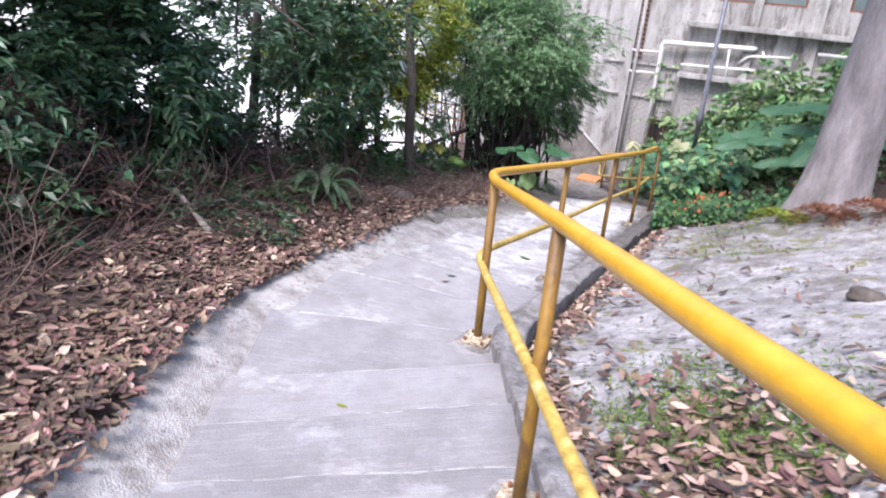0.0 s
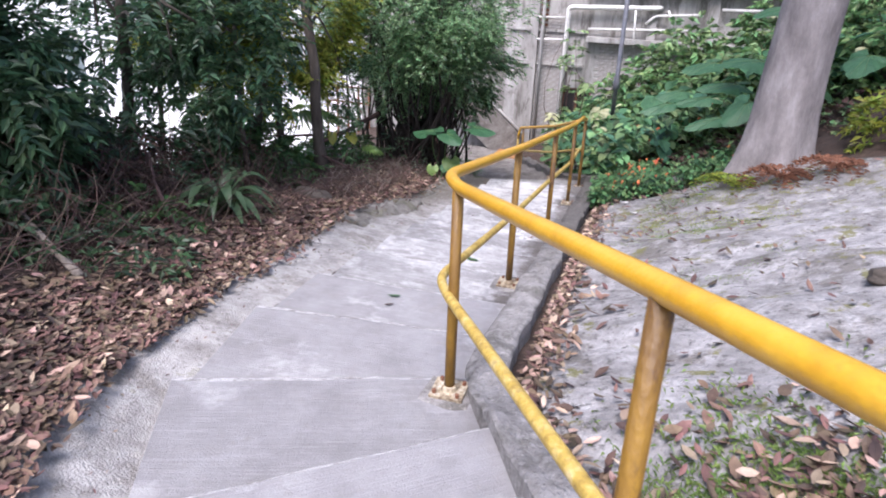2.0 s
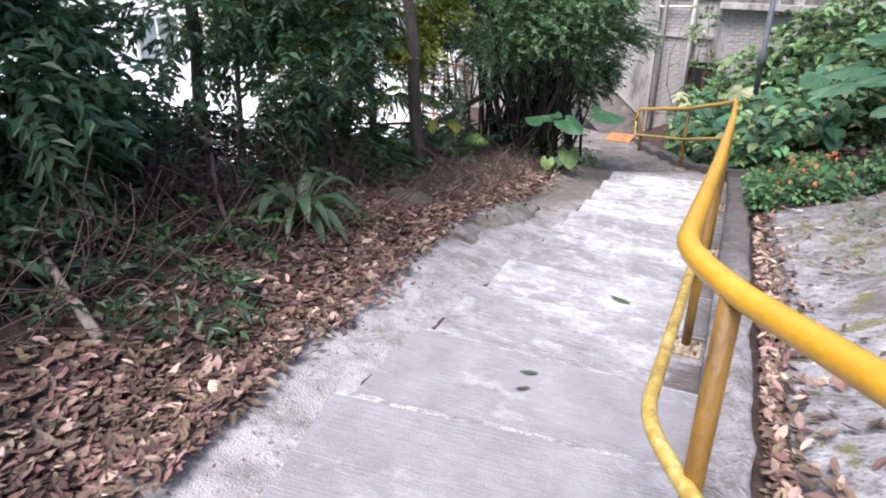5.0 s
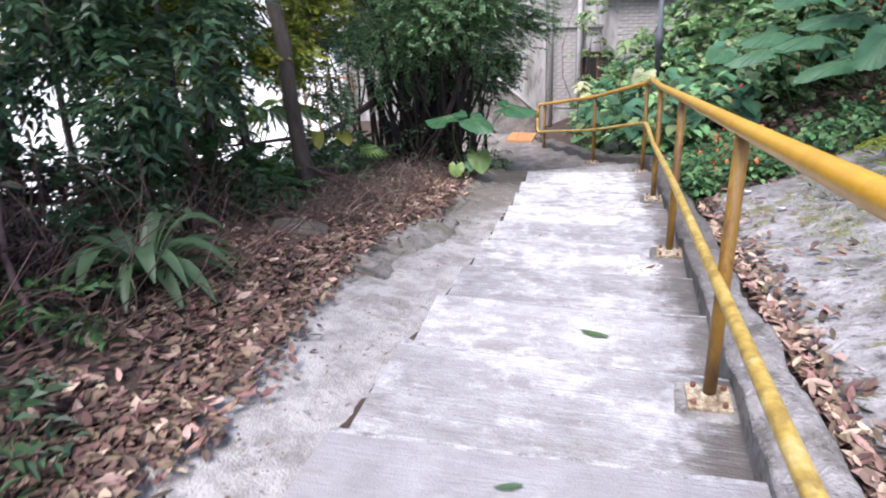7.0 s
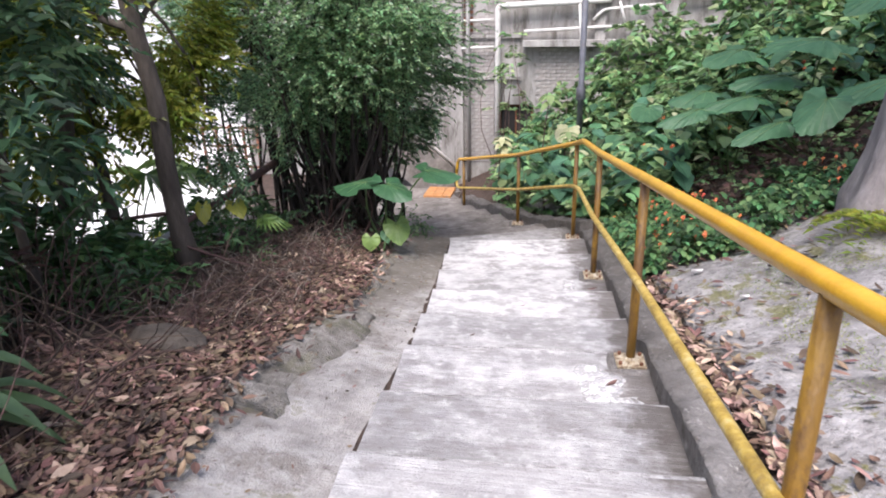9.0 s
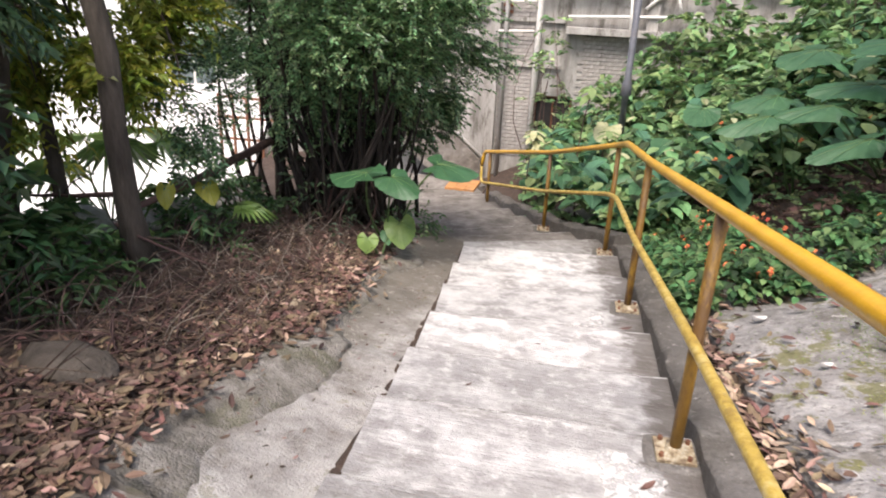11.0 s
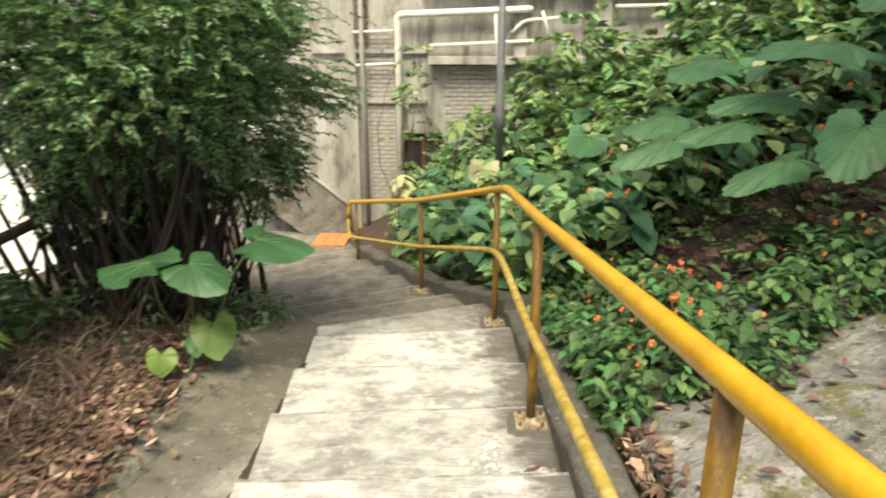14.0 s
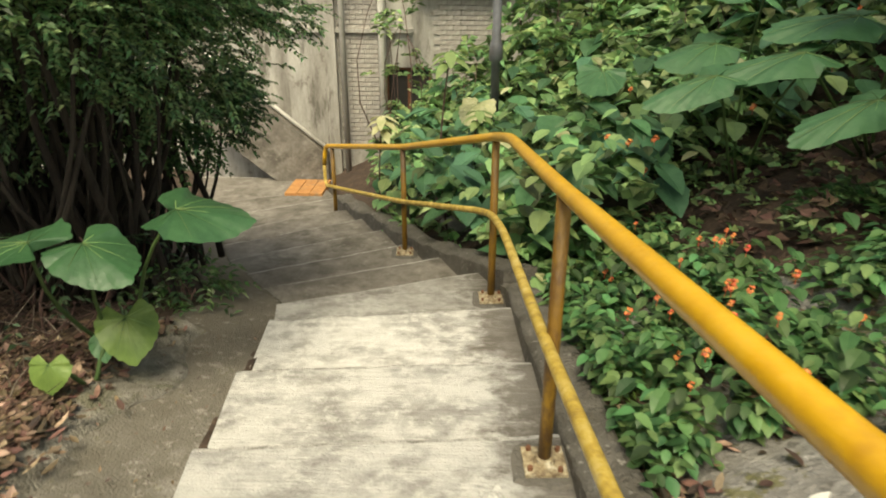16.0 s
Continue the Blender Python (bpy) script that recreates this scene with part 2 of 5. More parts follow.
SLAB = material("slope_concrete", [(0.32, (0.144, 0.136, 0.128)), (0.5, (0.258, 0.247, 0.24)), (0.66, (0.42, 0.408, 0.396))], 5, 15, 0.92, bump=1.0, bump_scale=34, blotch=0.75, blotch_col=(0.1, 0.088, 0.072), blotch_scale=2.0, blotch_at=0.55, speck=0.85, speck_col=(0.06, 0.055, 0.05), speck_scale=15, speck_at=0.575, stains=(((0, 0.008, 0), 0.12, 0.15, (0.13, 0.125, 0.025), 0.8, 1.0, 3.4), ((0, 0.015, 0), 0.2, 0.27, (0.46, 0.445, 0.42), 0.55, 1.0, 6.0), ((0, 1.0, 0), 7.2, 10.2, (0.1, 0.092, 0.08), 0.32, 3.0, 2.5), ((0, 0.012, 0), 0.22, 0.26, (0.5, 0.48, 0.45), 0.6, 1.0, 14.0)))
SOIL = material("soil", [(0.3, (0.022, 0.014, 0.01)), (0.55, (0.055, 0.035, 0.025)), (0.75, (0.12, 0.08, 0.057))], 9, 14, 0.95, bump=1.0, bump_scale=25)
YELLOW = material("yellow_paint", [(0.3, (0.47, 0.24, 0.014)), (0.55, (0.6, 0.33, 0.02)), (0.8, (0.69, 0.42, 0.05))], 6, 8, 0.31, bump=0.12, bump_scale=60, blotch=0.5, blotch_col=(0.36, 0.17, 0.02), blotch_scale=4, blotch_at=0.62, speck=0.7, speck_col=(0.5, 0.42, 0.26), speck_scale=26, speck_at=0.69)
YELLOW_WORN = material("worn_yellow_paint", [(0.34, (0.27, 0.17, 0.035)), (0.52, (0.5, 0.35, 0.07)), (0.68, (0.64, 0.52, 0.24))], 12, 12, 0.5, bump=0.35, bump_scale=80, blotch=0.55, blotch_col=(0.2, 0.125, 0.045), blotch_scale=17, blotch_at=0.57)
POST_PAINT = material("rusty_yellow_paint", [(0.3, (0.1, 0.048, 0.01)), (0.55, (0.215, 0.115, 0.012)), (0.8, (0.4, 0.235, 0.022))], 7, 10, 0.5, bump=0.3, bump_scale=70, blotch=0.85, blotch_col=(0.085, 0.042, 0.016), blotch_scale=6, blotch_at=0.53, stretch=(1, 1, 0.4))
BASEPLATE = material("plate_paint", [(0.38, (0.16, 0.11, 0.07)), (0.5, (0.36, 0.29, 0.18)), (0.64, (0.58, 0.53, 0.42))], 22, 12, 0.7, bump=0.5, bump_scale=90, blotch=0.7, blotch_col=(0.11, 0.07, 0.042), blotch_scale=18, blotch_at=0.54)
BARK = material("bark", [(0.3, (0.035, 0.028, 0.022)), (0.55, (0.09, 0.075, 0.06)), (0.75, (0.16, 0.14, 0.115))], 6, 10, 0.95, bump=1.0, bump_scale=30, stretch=(1, 1, 0.25))
# BARK darkened: the shadow under the shrub crowns is painted into the stems
STEM = material("shaded_stem", [(0.3, (0.014, 0.011, 0.009)), (0.55, (0.038, 0.03, 0.024)), (0.75, (0.085, 0.072, 0.058))], 6, 10, 0.95, bump=1.0, bump_scale=30, stretch=(1, 1, 0.25))
GREY_BARK = material("grey_bark", [(0.3, (0.12, 0.105, 0.1)), (0.55, (0.26, 0.235, 0.225)), (0.75, (0.4, 0.37, 0.36))], 4, 10, 0.95, bump=1.0, bump_scale=22, stretch=(1, 1, 0.4))
TWIG = material("dry_twig", [(0.3, (0.041, 0.026, 0.02)), (0.6, (0.095, 0.063, 0.048)), (0.8, (0.198, 0.144, 0.113))], 9, 6, 0.9, island=0.6)
PALE_WOOD = material("bleached_wood", [(0.3, (0.13, 0.105, 0.085)), (0.6, (0.27, 0.23, 0.19)), (0.8, (0.4, 0.35, 0.3))], 7, 10, 0.9, bump=0.6, bump_scale=60, stretch=(1, 1, 0.4))
LEAF = material("green_leaf", [(0.3, (0.045, 0.105, 0.035)), (0.6, (0.07, 0.15, 0.05)), (0.8, (0.1, 0.19, 0.065))], 3, 4, 0.45, island=0.55, subsurface=0.3)
LEAF_SHRUB = material("shrub_leaf", [(0.3, (0.135, 0.245, 0.115)), (0.6, (0.215, 0.355, 0.17)), (0.8, (0.34, 0.485, 0.265))], 3, 4, 0.34, island=0.85, subsurface=0.45)
LEAF_MID = material("mid_green_leaf", [(0.3, (0.065, 0.15, 0.055)), (0.6, (0.105, 0.215, 0.08)), (0.8, (0.17, 0.29, 0.11))], 5, 5, 0.45, island=0.75, subsurface=0.35)
LEAF_LIGHT = material("light_green_leaf", [(0.3, (0.132, 0.238, 0.099)), (0.6, (0.211, 0.337, 0.139)), (0.8, (0.33, 0.449, 0.198))], 3, 4, 0.46, island=0.75, subsurface=0.38)
LEAF_YELLOW = material("yellow_green_leaf", [(0.3, (0.17, 0.225, 0.035)), (0.6, (0.29, 0.34, 0.055)), (0.8, (0.42, 0.43, 0.08))], 3, 4, 0.45, island=0.6, subsurface=0.5)
LEAF_DARK = material("dark_leaf", [(0.3, (0.055, 0.115, 0.055)), (0.6, (0.085, 0.165, 0.078)), (0.8, (0.125, 0.22, 0.1))], 3, 4, 0.36, island=0.65, subsurface=0.4)
# LEAF_DARK at about 0.6: shade below the trees is in this colour
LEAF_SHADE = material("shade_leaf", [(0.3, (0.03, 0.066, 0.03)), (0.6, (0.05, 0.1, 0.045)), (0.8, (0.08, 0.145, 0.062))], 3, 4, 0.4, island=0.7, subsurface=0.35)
TARO = material("taro_leaf", [(0.3, (0.05, 0.134, 0.069)), (0.55, (0.075, 0.184, 0.095)), (0.8, (0.109, 0.232, 0.124))], 7, 8, 0.48, bump=0.4, bump_scale=16, island=0.45, subsurface=0.25)
# TARO darkened: the overhanging shrub's shade is put into the leaf colour
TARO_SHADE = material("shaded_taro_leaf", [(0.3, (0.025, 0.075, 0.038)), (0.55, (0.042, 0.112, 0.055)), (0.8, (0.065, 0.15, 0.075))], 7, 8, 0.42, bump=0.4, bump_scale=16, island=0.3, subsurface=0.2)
YOUNG_LEAF = material("young_leaf", [(0.3, (0.12, 0.22, 0.06)), (0.55, (0.19, 0.31, 0.085)), (0.8, (0.29, 0.37, 0.11))], 7, 8, 0.42, bump=0.4, bump_scale=16, island=0.2, subsurface=0.35)
PALE_LEAF = material("pale_leaf", [(0.3, (0.3, 0.33, 0.15)), (0.6, (0.5, 0.5, 0.3)), (0.8, (0.6, 0.6, 0.42))], 5, 5, 0.5, island=0.25, subsurface=0.25)
LITTER = material("dead_leaf", [(0.3, (0.041, 0.025, 0.018)), (0.55, (0.123, 0.077, 0.05)), (0.8, (0.284, 0.206, 0.138))], 4, 6, 0.75, island=0.7)
PALE_LITTER = material("pale_dead_leaf", [(0.3, (0.2, 0.13, 0.09)), (0.55, (0.36, 0.26, 0.19)), (0.8, (0.52, 0.42, 0.33))], 5, 6, 0.75, island=0.5)
DRY_FROND = material("dry_foliage", [(0.3, (0.042, 0.025, 0.018)), (0.55, (0.084, 0.051, 0.036)), (0.8, (0.144, 0.096, 0.066))], 4, 6, 0.8, island=0.6, subsurface=0.2)
GRASS = material("grass_blade", [(0.3, (0.09, 0.15, 0.03)), (0.6, (0.16, 0.24, 0.06)), (0.8, (0.26, 0.32, 0.1))], 4, 4, 0.6, island=0.4, subsurface=0.2)
FLOWER = material("orange_flower", [(0.3, (0.6, 0.1, 0.06)), (0.55, (0.7, 0.23, 0.07)), (0.8, (0.75, 0.4, 0.13))], 20, 3, 0.6, island=0.35)
WALL = material("weathered_render", [(0.3, (0.144, 0.13, 0.115)), (0.5, (0.323, 0.308, 0.284)), (0.72, (0.52, 0.501, 0.472))], 1.6, 14, 0.9, bump=0.5, bump_scale=30, stretch=(1.6, 1.6, 0.35), blotch=0.75, blotch_col=(0.085, 0.075, 0.06), blotch_scale=1.8, blotch_at=0.56, speck=0.6, speck_col=(0.12, 0.105, 0.085), speck_scale=5, speck_at=0.6)
BRICK = material("painted_brick", [(0.3, (0.2, 0.18, 0.165)), (0.55, (0.38, 0.36, 0.33)), (0.8, (0.52, 0.5, 0.47))], 5, 8, 0.9, bump=0.5, bump_scale=50, island=0.25)
WHITE = material("white_paint", [(0.3, (0.7, 0.7, 0.69)), (0.6, (0.8, 0.8, 0.79)), (0.8, (0.84, 0.84, 0.83))], 1.2, 8, 0.8, bump=0.15, blotch=0.2, blotch_col=(0.5, 0.49, 0.46), blotch_scale=0.7)
PALE_GROUND = material("pale_yard", [(0.3, (0.5, 0.5, 0.48)), (0.6, (0.66, 0.65, 0.63)), (0.8, (0.74, 0.73, 0.71))], 0.8, 10, 0.9, bump=0.2)
PIPE = material("white_pipe", [(0.3, (0.5, 0.48, 0.44)), (0.6, (0.72, 0.7, 0.66)), (0.8, (0.8, 0.79, 0.76))], 6, 8, 0.5, blotch=0.6, blotch_col=(0.25, 0.18, 0.12), blotch_scale=6, blotch_at=0.6)
GREY_METAL = material("painted_steel", [(0.3, (0.1, 0.105, 0.12)), (0.6, (0.16, 0.165, 0.185)), (0.8, (0.24, 0.245, 0.26))], 8, 6, 0.5, 0.2, blotch=0.4, blotch_col=(0.1, 0.08, 0.06), blotch_scale=5)
# near-black sheet colour standing in for the unlit interior
DARK = material("painted_dark_interior", [(0.3, (0.015, 0.014, 0.013)), (0.7, (0.03, 0.028, 0.026))], 4, 4, 0.8)
RUST = material("rusty_iron", [(0.3, (0.1, 0.04, 0.02)), (0.6, (0.2, 0.085, 0.045)), (0.8, (0.28, 0.14, 0.08))], 9, 8, 0.8)
ORANGE = material("orange_patch", [(0.3, (0.3, 0.13, 0.045)), (0.6, (0.45, 0.22, 0.08)), (0.8, (0.52, 0.3, 0.14))], 6, 8, 0.8, bump=0.2, blotch=0.6, blotch_col=(0.2, 0.15, 0.1), blotch_scale=4)
GLASS = material("window_glass", [(0.3, (0.1, 0.13, 0.13)), (0.7, (0.2, 0.24, 0.24))], 1, 3, 0.08)


# ---- building helpers ----
def mesh(name, verts, faces, mat, smooth=False):
    me = bpy.data.meshes.new(name)
    me.from_pydata([tuple(v) for v in verts], [], faces)
    me.materials.append(mat)
    if smooth:
        me.polygons.foreach_set("use_smooth", [True] * len(me.polygons))
    me.update()
    return me


def piece(name, data, parent=None, label=""):
    """Links a mesh (verts, faces, material) or mesh data under a thing."""
    ob = new(name, data)
    if parent is not None:
        ob.parent = parent
    if label:
        ob["label"] = label
    return ob


def empty(name, label, category, group="", kind="", at=None):
    ob = tagged(new(name), label, category, group, kind)
    if at is not None:
        ob.matrix_basis = at
    return ob


class Geo:
    """Collects vertices and faces of one mesh."""

    def __init__(self):
        self.v, self.f = [], []

    def add(self, verts, faces):
        k = len(self.v)
        self.v += [tuple(p) for p in verts]
        self.f += [tuple(k + i for i in face) for face in faces]

    def box(self, lo, hi, m=None):
        (a, b, c), (d, e, f) = lo, hi
        vs = [Vector(p) for p in ((a, b, c), (d, b, c), (d, e, c), (a, e, c), (a, b, f), (d, b, f), (d, e, f), (a, e, f))]
        if m is not None:
            vs = [m @ p for p in vs]
        self.add(vs, [(3, 2, 1, 0), (4, 5, 6, 7), (0, 1, 5, 4), (1, 2, 6, 5), (2, 3, 7, 6), (3, 0, 4, 7)])

    def tube(self, pts, radii, sides=10, caps=True):
        pts = [Vector(p) for p in pts]
        if not isinstance(radii, (list, tuple)):
            radii = [radii] * len(pts)
        k = len(self.v)
        side = None
        for i, p in enumerate(pts):
            d = (pts[min(i + 1, len(pts) - 1)] - pts[max(i - 1, 0)]).normalized()
            if side is None:
                side = d.orthogonal().normalized()
            side = (side - d * side.dot(d)).normalized()
            up = d.cross(side)
            for j in range(sides):
                a = 2 * math.pi * j / sides
                self.v.append(tuple(p + radii[i] * (math.cos(a) * side + math.sin(a) * up)))
        for i in range(len(pts) - 1):
            for j in range(sides):
                a, b = k + i * sides + j, k + i * sides + (j + 1) % sides
                self.f.append((a, b, b + sides, a + sides))
        if caps:
            self.f.append(tuple(k + j for j in reversed(range(sides))))
            self.f.append(tuple(k + (len(pts) - 1) * sides + j for j in range(sides)))

    def made(self, name, mat, smooth=False):
        return mesh(name, self.v, self.f, mat, smooth)


def smooth_line(pts, radius=0.12, n=5):
    """A polyline with its corners rounded."""
    pts = [Vector(p) for p in pts]
    out = [pts[0]]
    for a, b, c in zip(pts, pts[1:], pts[2:]):
        r = min(radius, (b - a).length * 0.45, (c - b).length * 0.45)
        p, q = b + (a - b).normalized() * r, b + (c - b).normalized() * r
        for i in range(n + 1):
            s = i / n
            out.append((1 - s) ** 2 * p + 2 * s * (1 - s) * b + s * s * q)
    return out + [pts[-1]]


def lerp_line(table, y):
    """Value at y of a table of (y, value) rows."""
    if y <= table[0][0]:
        (a, u), (b, v) = table[0], table[1]
    elif y >= table[-1][0]:
        (a, u), (b, v) = table[-2], table[-1]
    else:
        for (a, u), (b, v) in zip(table, table[1:]):
            if a <= y <= b:
                break
    return u + (v - u) * (y - a) / (b - a)


def fbm(x, y, s=1.0, seed=0.0):
    return noise.fractal(Vector((x * s, y * s, seed)), 1.0, 2.0, 4)


# ---- plan of the slope ----
RAIL = [(-1.26, 1.7), (0.34, 0.77), (1.99, -0.2), (3.53, -1.11), (3.82, -1.22), (5.67, -1.34), (7.96, -1.48), (10.21, -1.62), (12.44, -1.79), (14.21, -2.61), (16.66, -3.82), (18.5, -4.7)]
LEFT = [(-1.28, 0.15), (1.33, -1.43), (2.17, -1.94), (3.12, -2.48), (4.2, -2.7), (5.86, -2.75), (8.03, -2.88), (10.25, -3.08), (11.82, -3.24), (12.3, -3.32), (12.89, -3.65), (14.5, -4.6), (16.5, -5.5), (18.5, -6.3)]
BASE = [(-6.0, 0.99), (3.53, -0.71), (5.67, -1.05), (12.44, -2.22), (14.2, -2.75), (16.7, -3.25), (18.0, -3.45), (40.0, -3.6)]


def base_z(y):
    return lerp_line(BASE, y)


APRON_WIDTH = [(-3.0, 0.5), (1.9, 0.66), (2.6, 0.6), (3.1, 0.46), (3.7, 0.47), (4.8, 0.56), (5.5, 0.66), (6.1, 0.8), (6.8, 0.86), (7.5, 0.9), (8.3, 0.78), (9.0, 0.73), (10.2, 0.8), (11.2, 0.85), (12.3, 0.5), (18.0, 0.3)]


def left_edge(y):
    return lerp_line(LEFT, y)


def rail_line(y):
    return lerp_line(RAIL, y)


def apron_width(y):
    return lerp_line(APRON_WIDTH, y) + 0.06 * fbm(y, 0, 1.1) + 0.05 * fbm(y, 3, 4.0)


def bank_z(x, y):
    """Height of the natural ground on either side of the steps."""
    l, r, b = lerp_line(LEFT, y), lerp_line(RAIL, y), base_z(y)
    yl = max(-8.0, min(26.0, y))
    edge = lerp_line(APRON_WIDTH, y) - 0.3
    if x < l - edge:
        d = l - edge - x
        z = b - 0.16 + 0.28 * min(d, 0.4) + 0.10 * min(max(0, d - 0.4), 1.1) - 0.02 * max(0, d - 1.5)
        if d > 2.8:
            z -= 0.85 * (d - 2.8)
        z = max(z, -3.9)
        return z + 0.05 * fbm(x, y, 0.9) + 0.02 * fbm(x, y, 4.0, 3.0)
    if x > r + 0.45:
        d = x - r - 0.45
        steep = 0.30 + 0.12 * max(0.0, min(1.0, (y - 9.0) / 3.0))
        z = b - 0.06 + steep * d + 0.02 * d * d * (d < 6) + (0.72 + 0.24 * (d - 6)) * (d >= 6)
        return z + 0.07 * fbm(x, y, 0.8) + 0.03 * fbm(x, y, 3.0, 5.0)
    return b - 0.3


# ground: one sheet to the horizon
def build_ground():
    g = Geo()
    xs = [-400, -150, -60, -30, -20, -16] + [-13 + 0.2 * i for i in range(35)] + [-6 + 0.08 * i for i in range(75)] + [0.2 * i for i in range(41)] + [9, 11, 14, 20, 40, 120, 400]
    ys = [-400, -120, -40, -15, -8] + [-4 + 0.2 * i for i in range(15)] + [-1 + 0.08 * i for i in range(165)] + [12.2 + 0.2 * i for i in range(50)] + [24, 28, 35, 60, 150, 400]
    n = len(xs)
    for y in ys:
        for x in xs:
            yc = max(-8.0, min(24.0, y))
            xc = max(-16.0, min(9.0, x))
            g.v.append((x, y, bank_z(xc, yc)))
    for j in range(len(ys) - 1):
        for i in range(n - 1):
            a = j * n + i
            g.f.append((a, a + 1, a + n + 1, a + n))
    return tagged(new("ground", g.made("ground", SOIL, True)), "dark brown leaf-strewn soil of the hillside", "ground", kind="structure")


build_ground()

# ---- concrete steps ----
NOSINGS = [((-0.95, 0.47), (0.45, 1.12)), ((-1.2, 0.92), (0.0, 1.72)), ((-1.43, 1.33), (-0.25, 2.27)), ((-1.68, 1.74), (-0.5, 2.81)), ((-1.94, 2.17), (-0.78, 3.23)), ((-2.48, 3.12), (-1.05, 3.72)), ((-2.7, 4.2), (-1.2, 4.4)), ((-2.71, 5.03), (-1.25, 5.1)), ((-2.75, 5.86), (-1.3, 5.87)), ((-2.8, 6.6), (-1.36, 6.65)), ((-2.83, 7.28), (-1.4, 7.35)), ((-2.88, 8.03), (-1.42, 8.12)), ((-2.93, 8.72), (-1.46, 8.85)), ((-2.99, 9.48), (-1.52, 9.62)), ((-3.08, 10.25), (-1.56, 10.42)), ((-3.17, 11.03), (-1.62, 11.2)), ((-3.24, 11.82), (-1.7, 12.08)), ((-3.34, 12.3), (-1.78, 12.98)), ((-3.7, 12.95), (-2.1, 13.75)), ((-4.1, 13.65), (-2.6, 14.5)), ((-4.45, 14.3), (-2.95, 15.25)), ((-4.8, 15.0), (-3.3, 15.95)), ((-5.15, 15.7), (-3.65, 16.65)), ((-5.6, 16.6), (-4.1, 17.5)), ((-5.95, 17.5), (-4.5, 18.3)), ((-6.6, 18.95), (-4.05, 18.96))]


def tread_z(k):
    (_, a), (_, b) = NOSINGS[k]
    return base_z((a + b) / 2) - 0.01


def step_mesh(k):
    """One step: a slab with a worn, slightly wavy nosing, over the next one."""
    (lx, ly), (rx, ry) = NOSINGS[k]
    (px, py), (qx, qy) = NOSINGS[k - 1] if k else ((-0.4, -2.2), (1.4, -1.6))
    rx, ry, qx, qy = rx + 0.1 * (rx - lx), ry + 0.1 * (ry - ly), qx + 0.1 * (qx - px), qy + 0.1 * (qy - py)
    top, low = tread_z(k), tread_z(k) - 0.34
    rows, n = [], 18
    for t, dz in ((-0.06, 0.012), (0.3, 0.004), (0.7, 0.0), (0.955, -0.002), (1.0, -0.014), (1.0, -0.36)):
        row = []
        for i in range(n + 1):
            s = i / n
            a = Vector((px + (qx - px) * s, py + (qy - py) * s))
            b = Vector((lx + (rx - lx) * s, ly + (ry - ly) * s))
            p = a.lerp(b, t)
            wob = 0.014 * fbm(p.x, p.y + k, 3.0) + 0.008 * fbm(p.x, k, 14.0) if t > 0.9 else 0.0
            row.append((p.x, p.y + wob, top + dz + 0.006 * fbm(p.x, p.y, 5.0, k)))
        rows.append(row)
    g = Geo()
    g.v = [p for row in rows for p in row]
    m = n + 1
    for j in range(len(rows) - 1):
        for i in range(n):
            a = j * m + i
            g.f.append((a, a + 1, a + m + 1, a + m))
    for i, flip in ((0, False), (n, True)):
        rim = [j * m + i for j in range(len(rows))]
        x, y, z = g.v[rim[0]]
        g.v.append((x, y, low))
        rim.append(len(g.v) - 1)
        g.f.append(tuple(rim) if flip else tuple(reversed(rim)))
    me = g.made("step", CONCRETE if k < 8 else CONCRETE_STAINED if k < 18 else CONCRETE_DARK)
    me.materials.append(NOSING)
    for i in range(3 * n, 4 * n):
        me.polygons[i].material_index = 1
    return me


stairs = empty("stairs", "worn pale grey concrete hillside steps going down", "stairs", kind="structure")
for k in range(len(NOSINGS)):
    step = piece("step", step_mesh(k), stairs)
    if k < 8:
        (lx, ly), (rx, ry) = NOSINGS[k]
        along = Matrix.Translation((lx, ly, 0)) @ Matrix.Rotation(math.atan2(ry - ly, rx - lx), 4, "Z")
        step.data.transform(along.inverted())
        step.matrix_basis = along


def film(name, cx, cy, rx, ry, z, mat, label, seed):
    """A thin irregular patch lying on a tread."""
    g, n = Geo(), 40
    ring = []
    for i in range(n):
        a = 2 * math.pi * i / n
        r = 1 + 0.6 * noise.fractal(Vector((math.cos(a) * 1.6, math.sin(a) * 1.6, seed)), 0.8, 2.0, 5) + 0.06 * noise.noise(Vector((i * 1.7, seed, 0)))
        ring.append((cx + rx * r * math.cos(a), cy + ry * r * math.sin(a)))
    g.add([(cx, cy, z + 0.007)] + [(x, y, z + 0.0065) for x, y in ring] + [(x, y, z - 0.01) for x, y in ring], [(0, 1 + i, 1 + (i + 1) % n) for i in range(n)] + [(1 + i, 1 + n + i, 1 + n + (i + 1) % n, 1 + (i + 1) % n) for i in range(n)])
    return piece(name, g.made(name, mat), stairs, label)


for x, y, rx, ry, k, sd in ((-1.84, 9.92, 0.06, 0.15, 14, 1.0), (-1.78, 9.74, 0.09, 0.07, 14, 2.2), (-1.6, 9.76, 0.09, 0.05, 14, 5.0), (-1.95, 9.82, 0.06, 0.05, 14, 7.7), (-1.68, 7.72, 0.14, 0.13, 11, 8.3), (-1.6, 7.5, 0.12, 0.1, 11, 9.2)):
    film("lime_splash", x, y, rx, ry, tread_z(k) + 0.003, LIME, "white lime splash", sd)


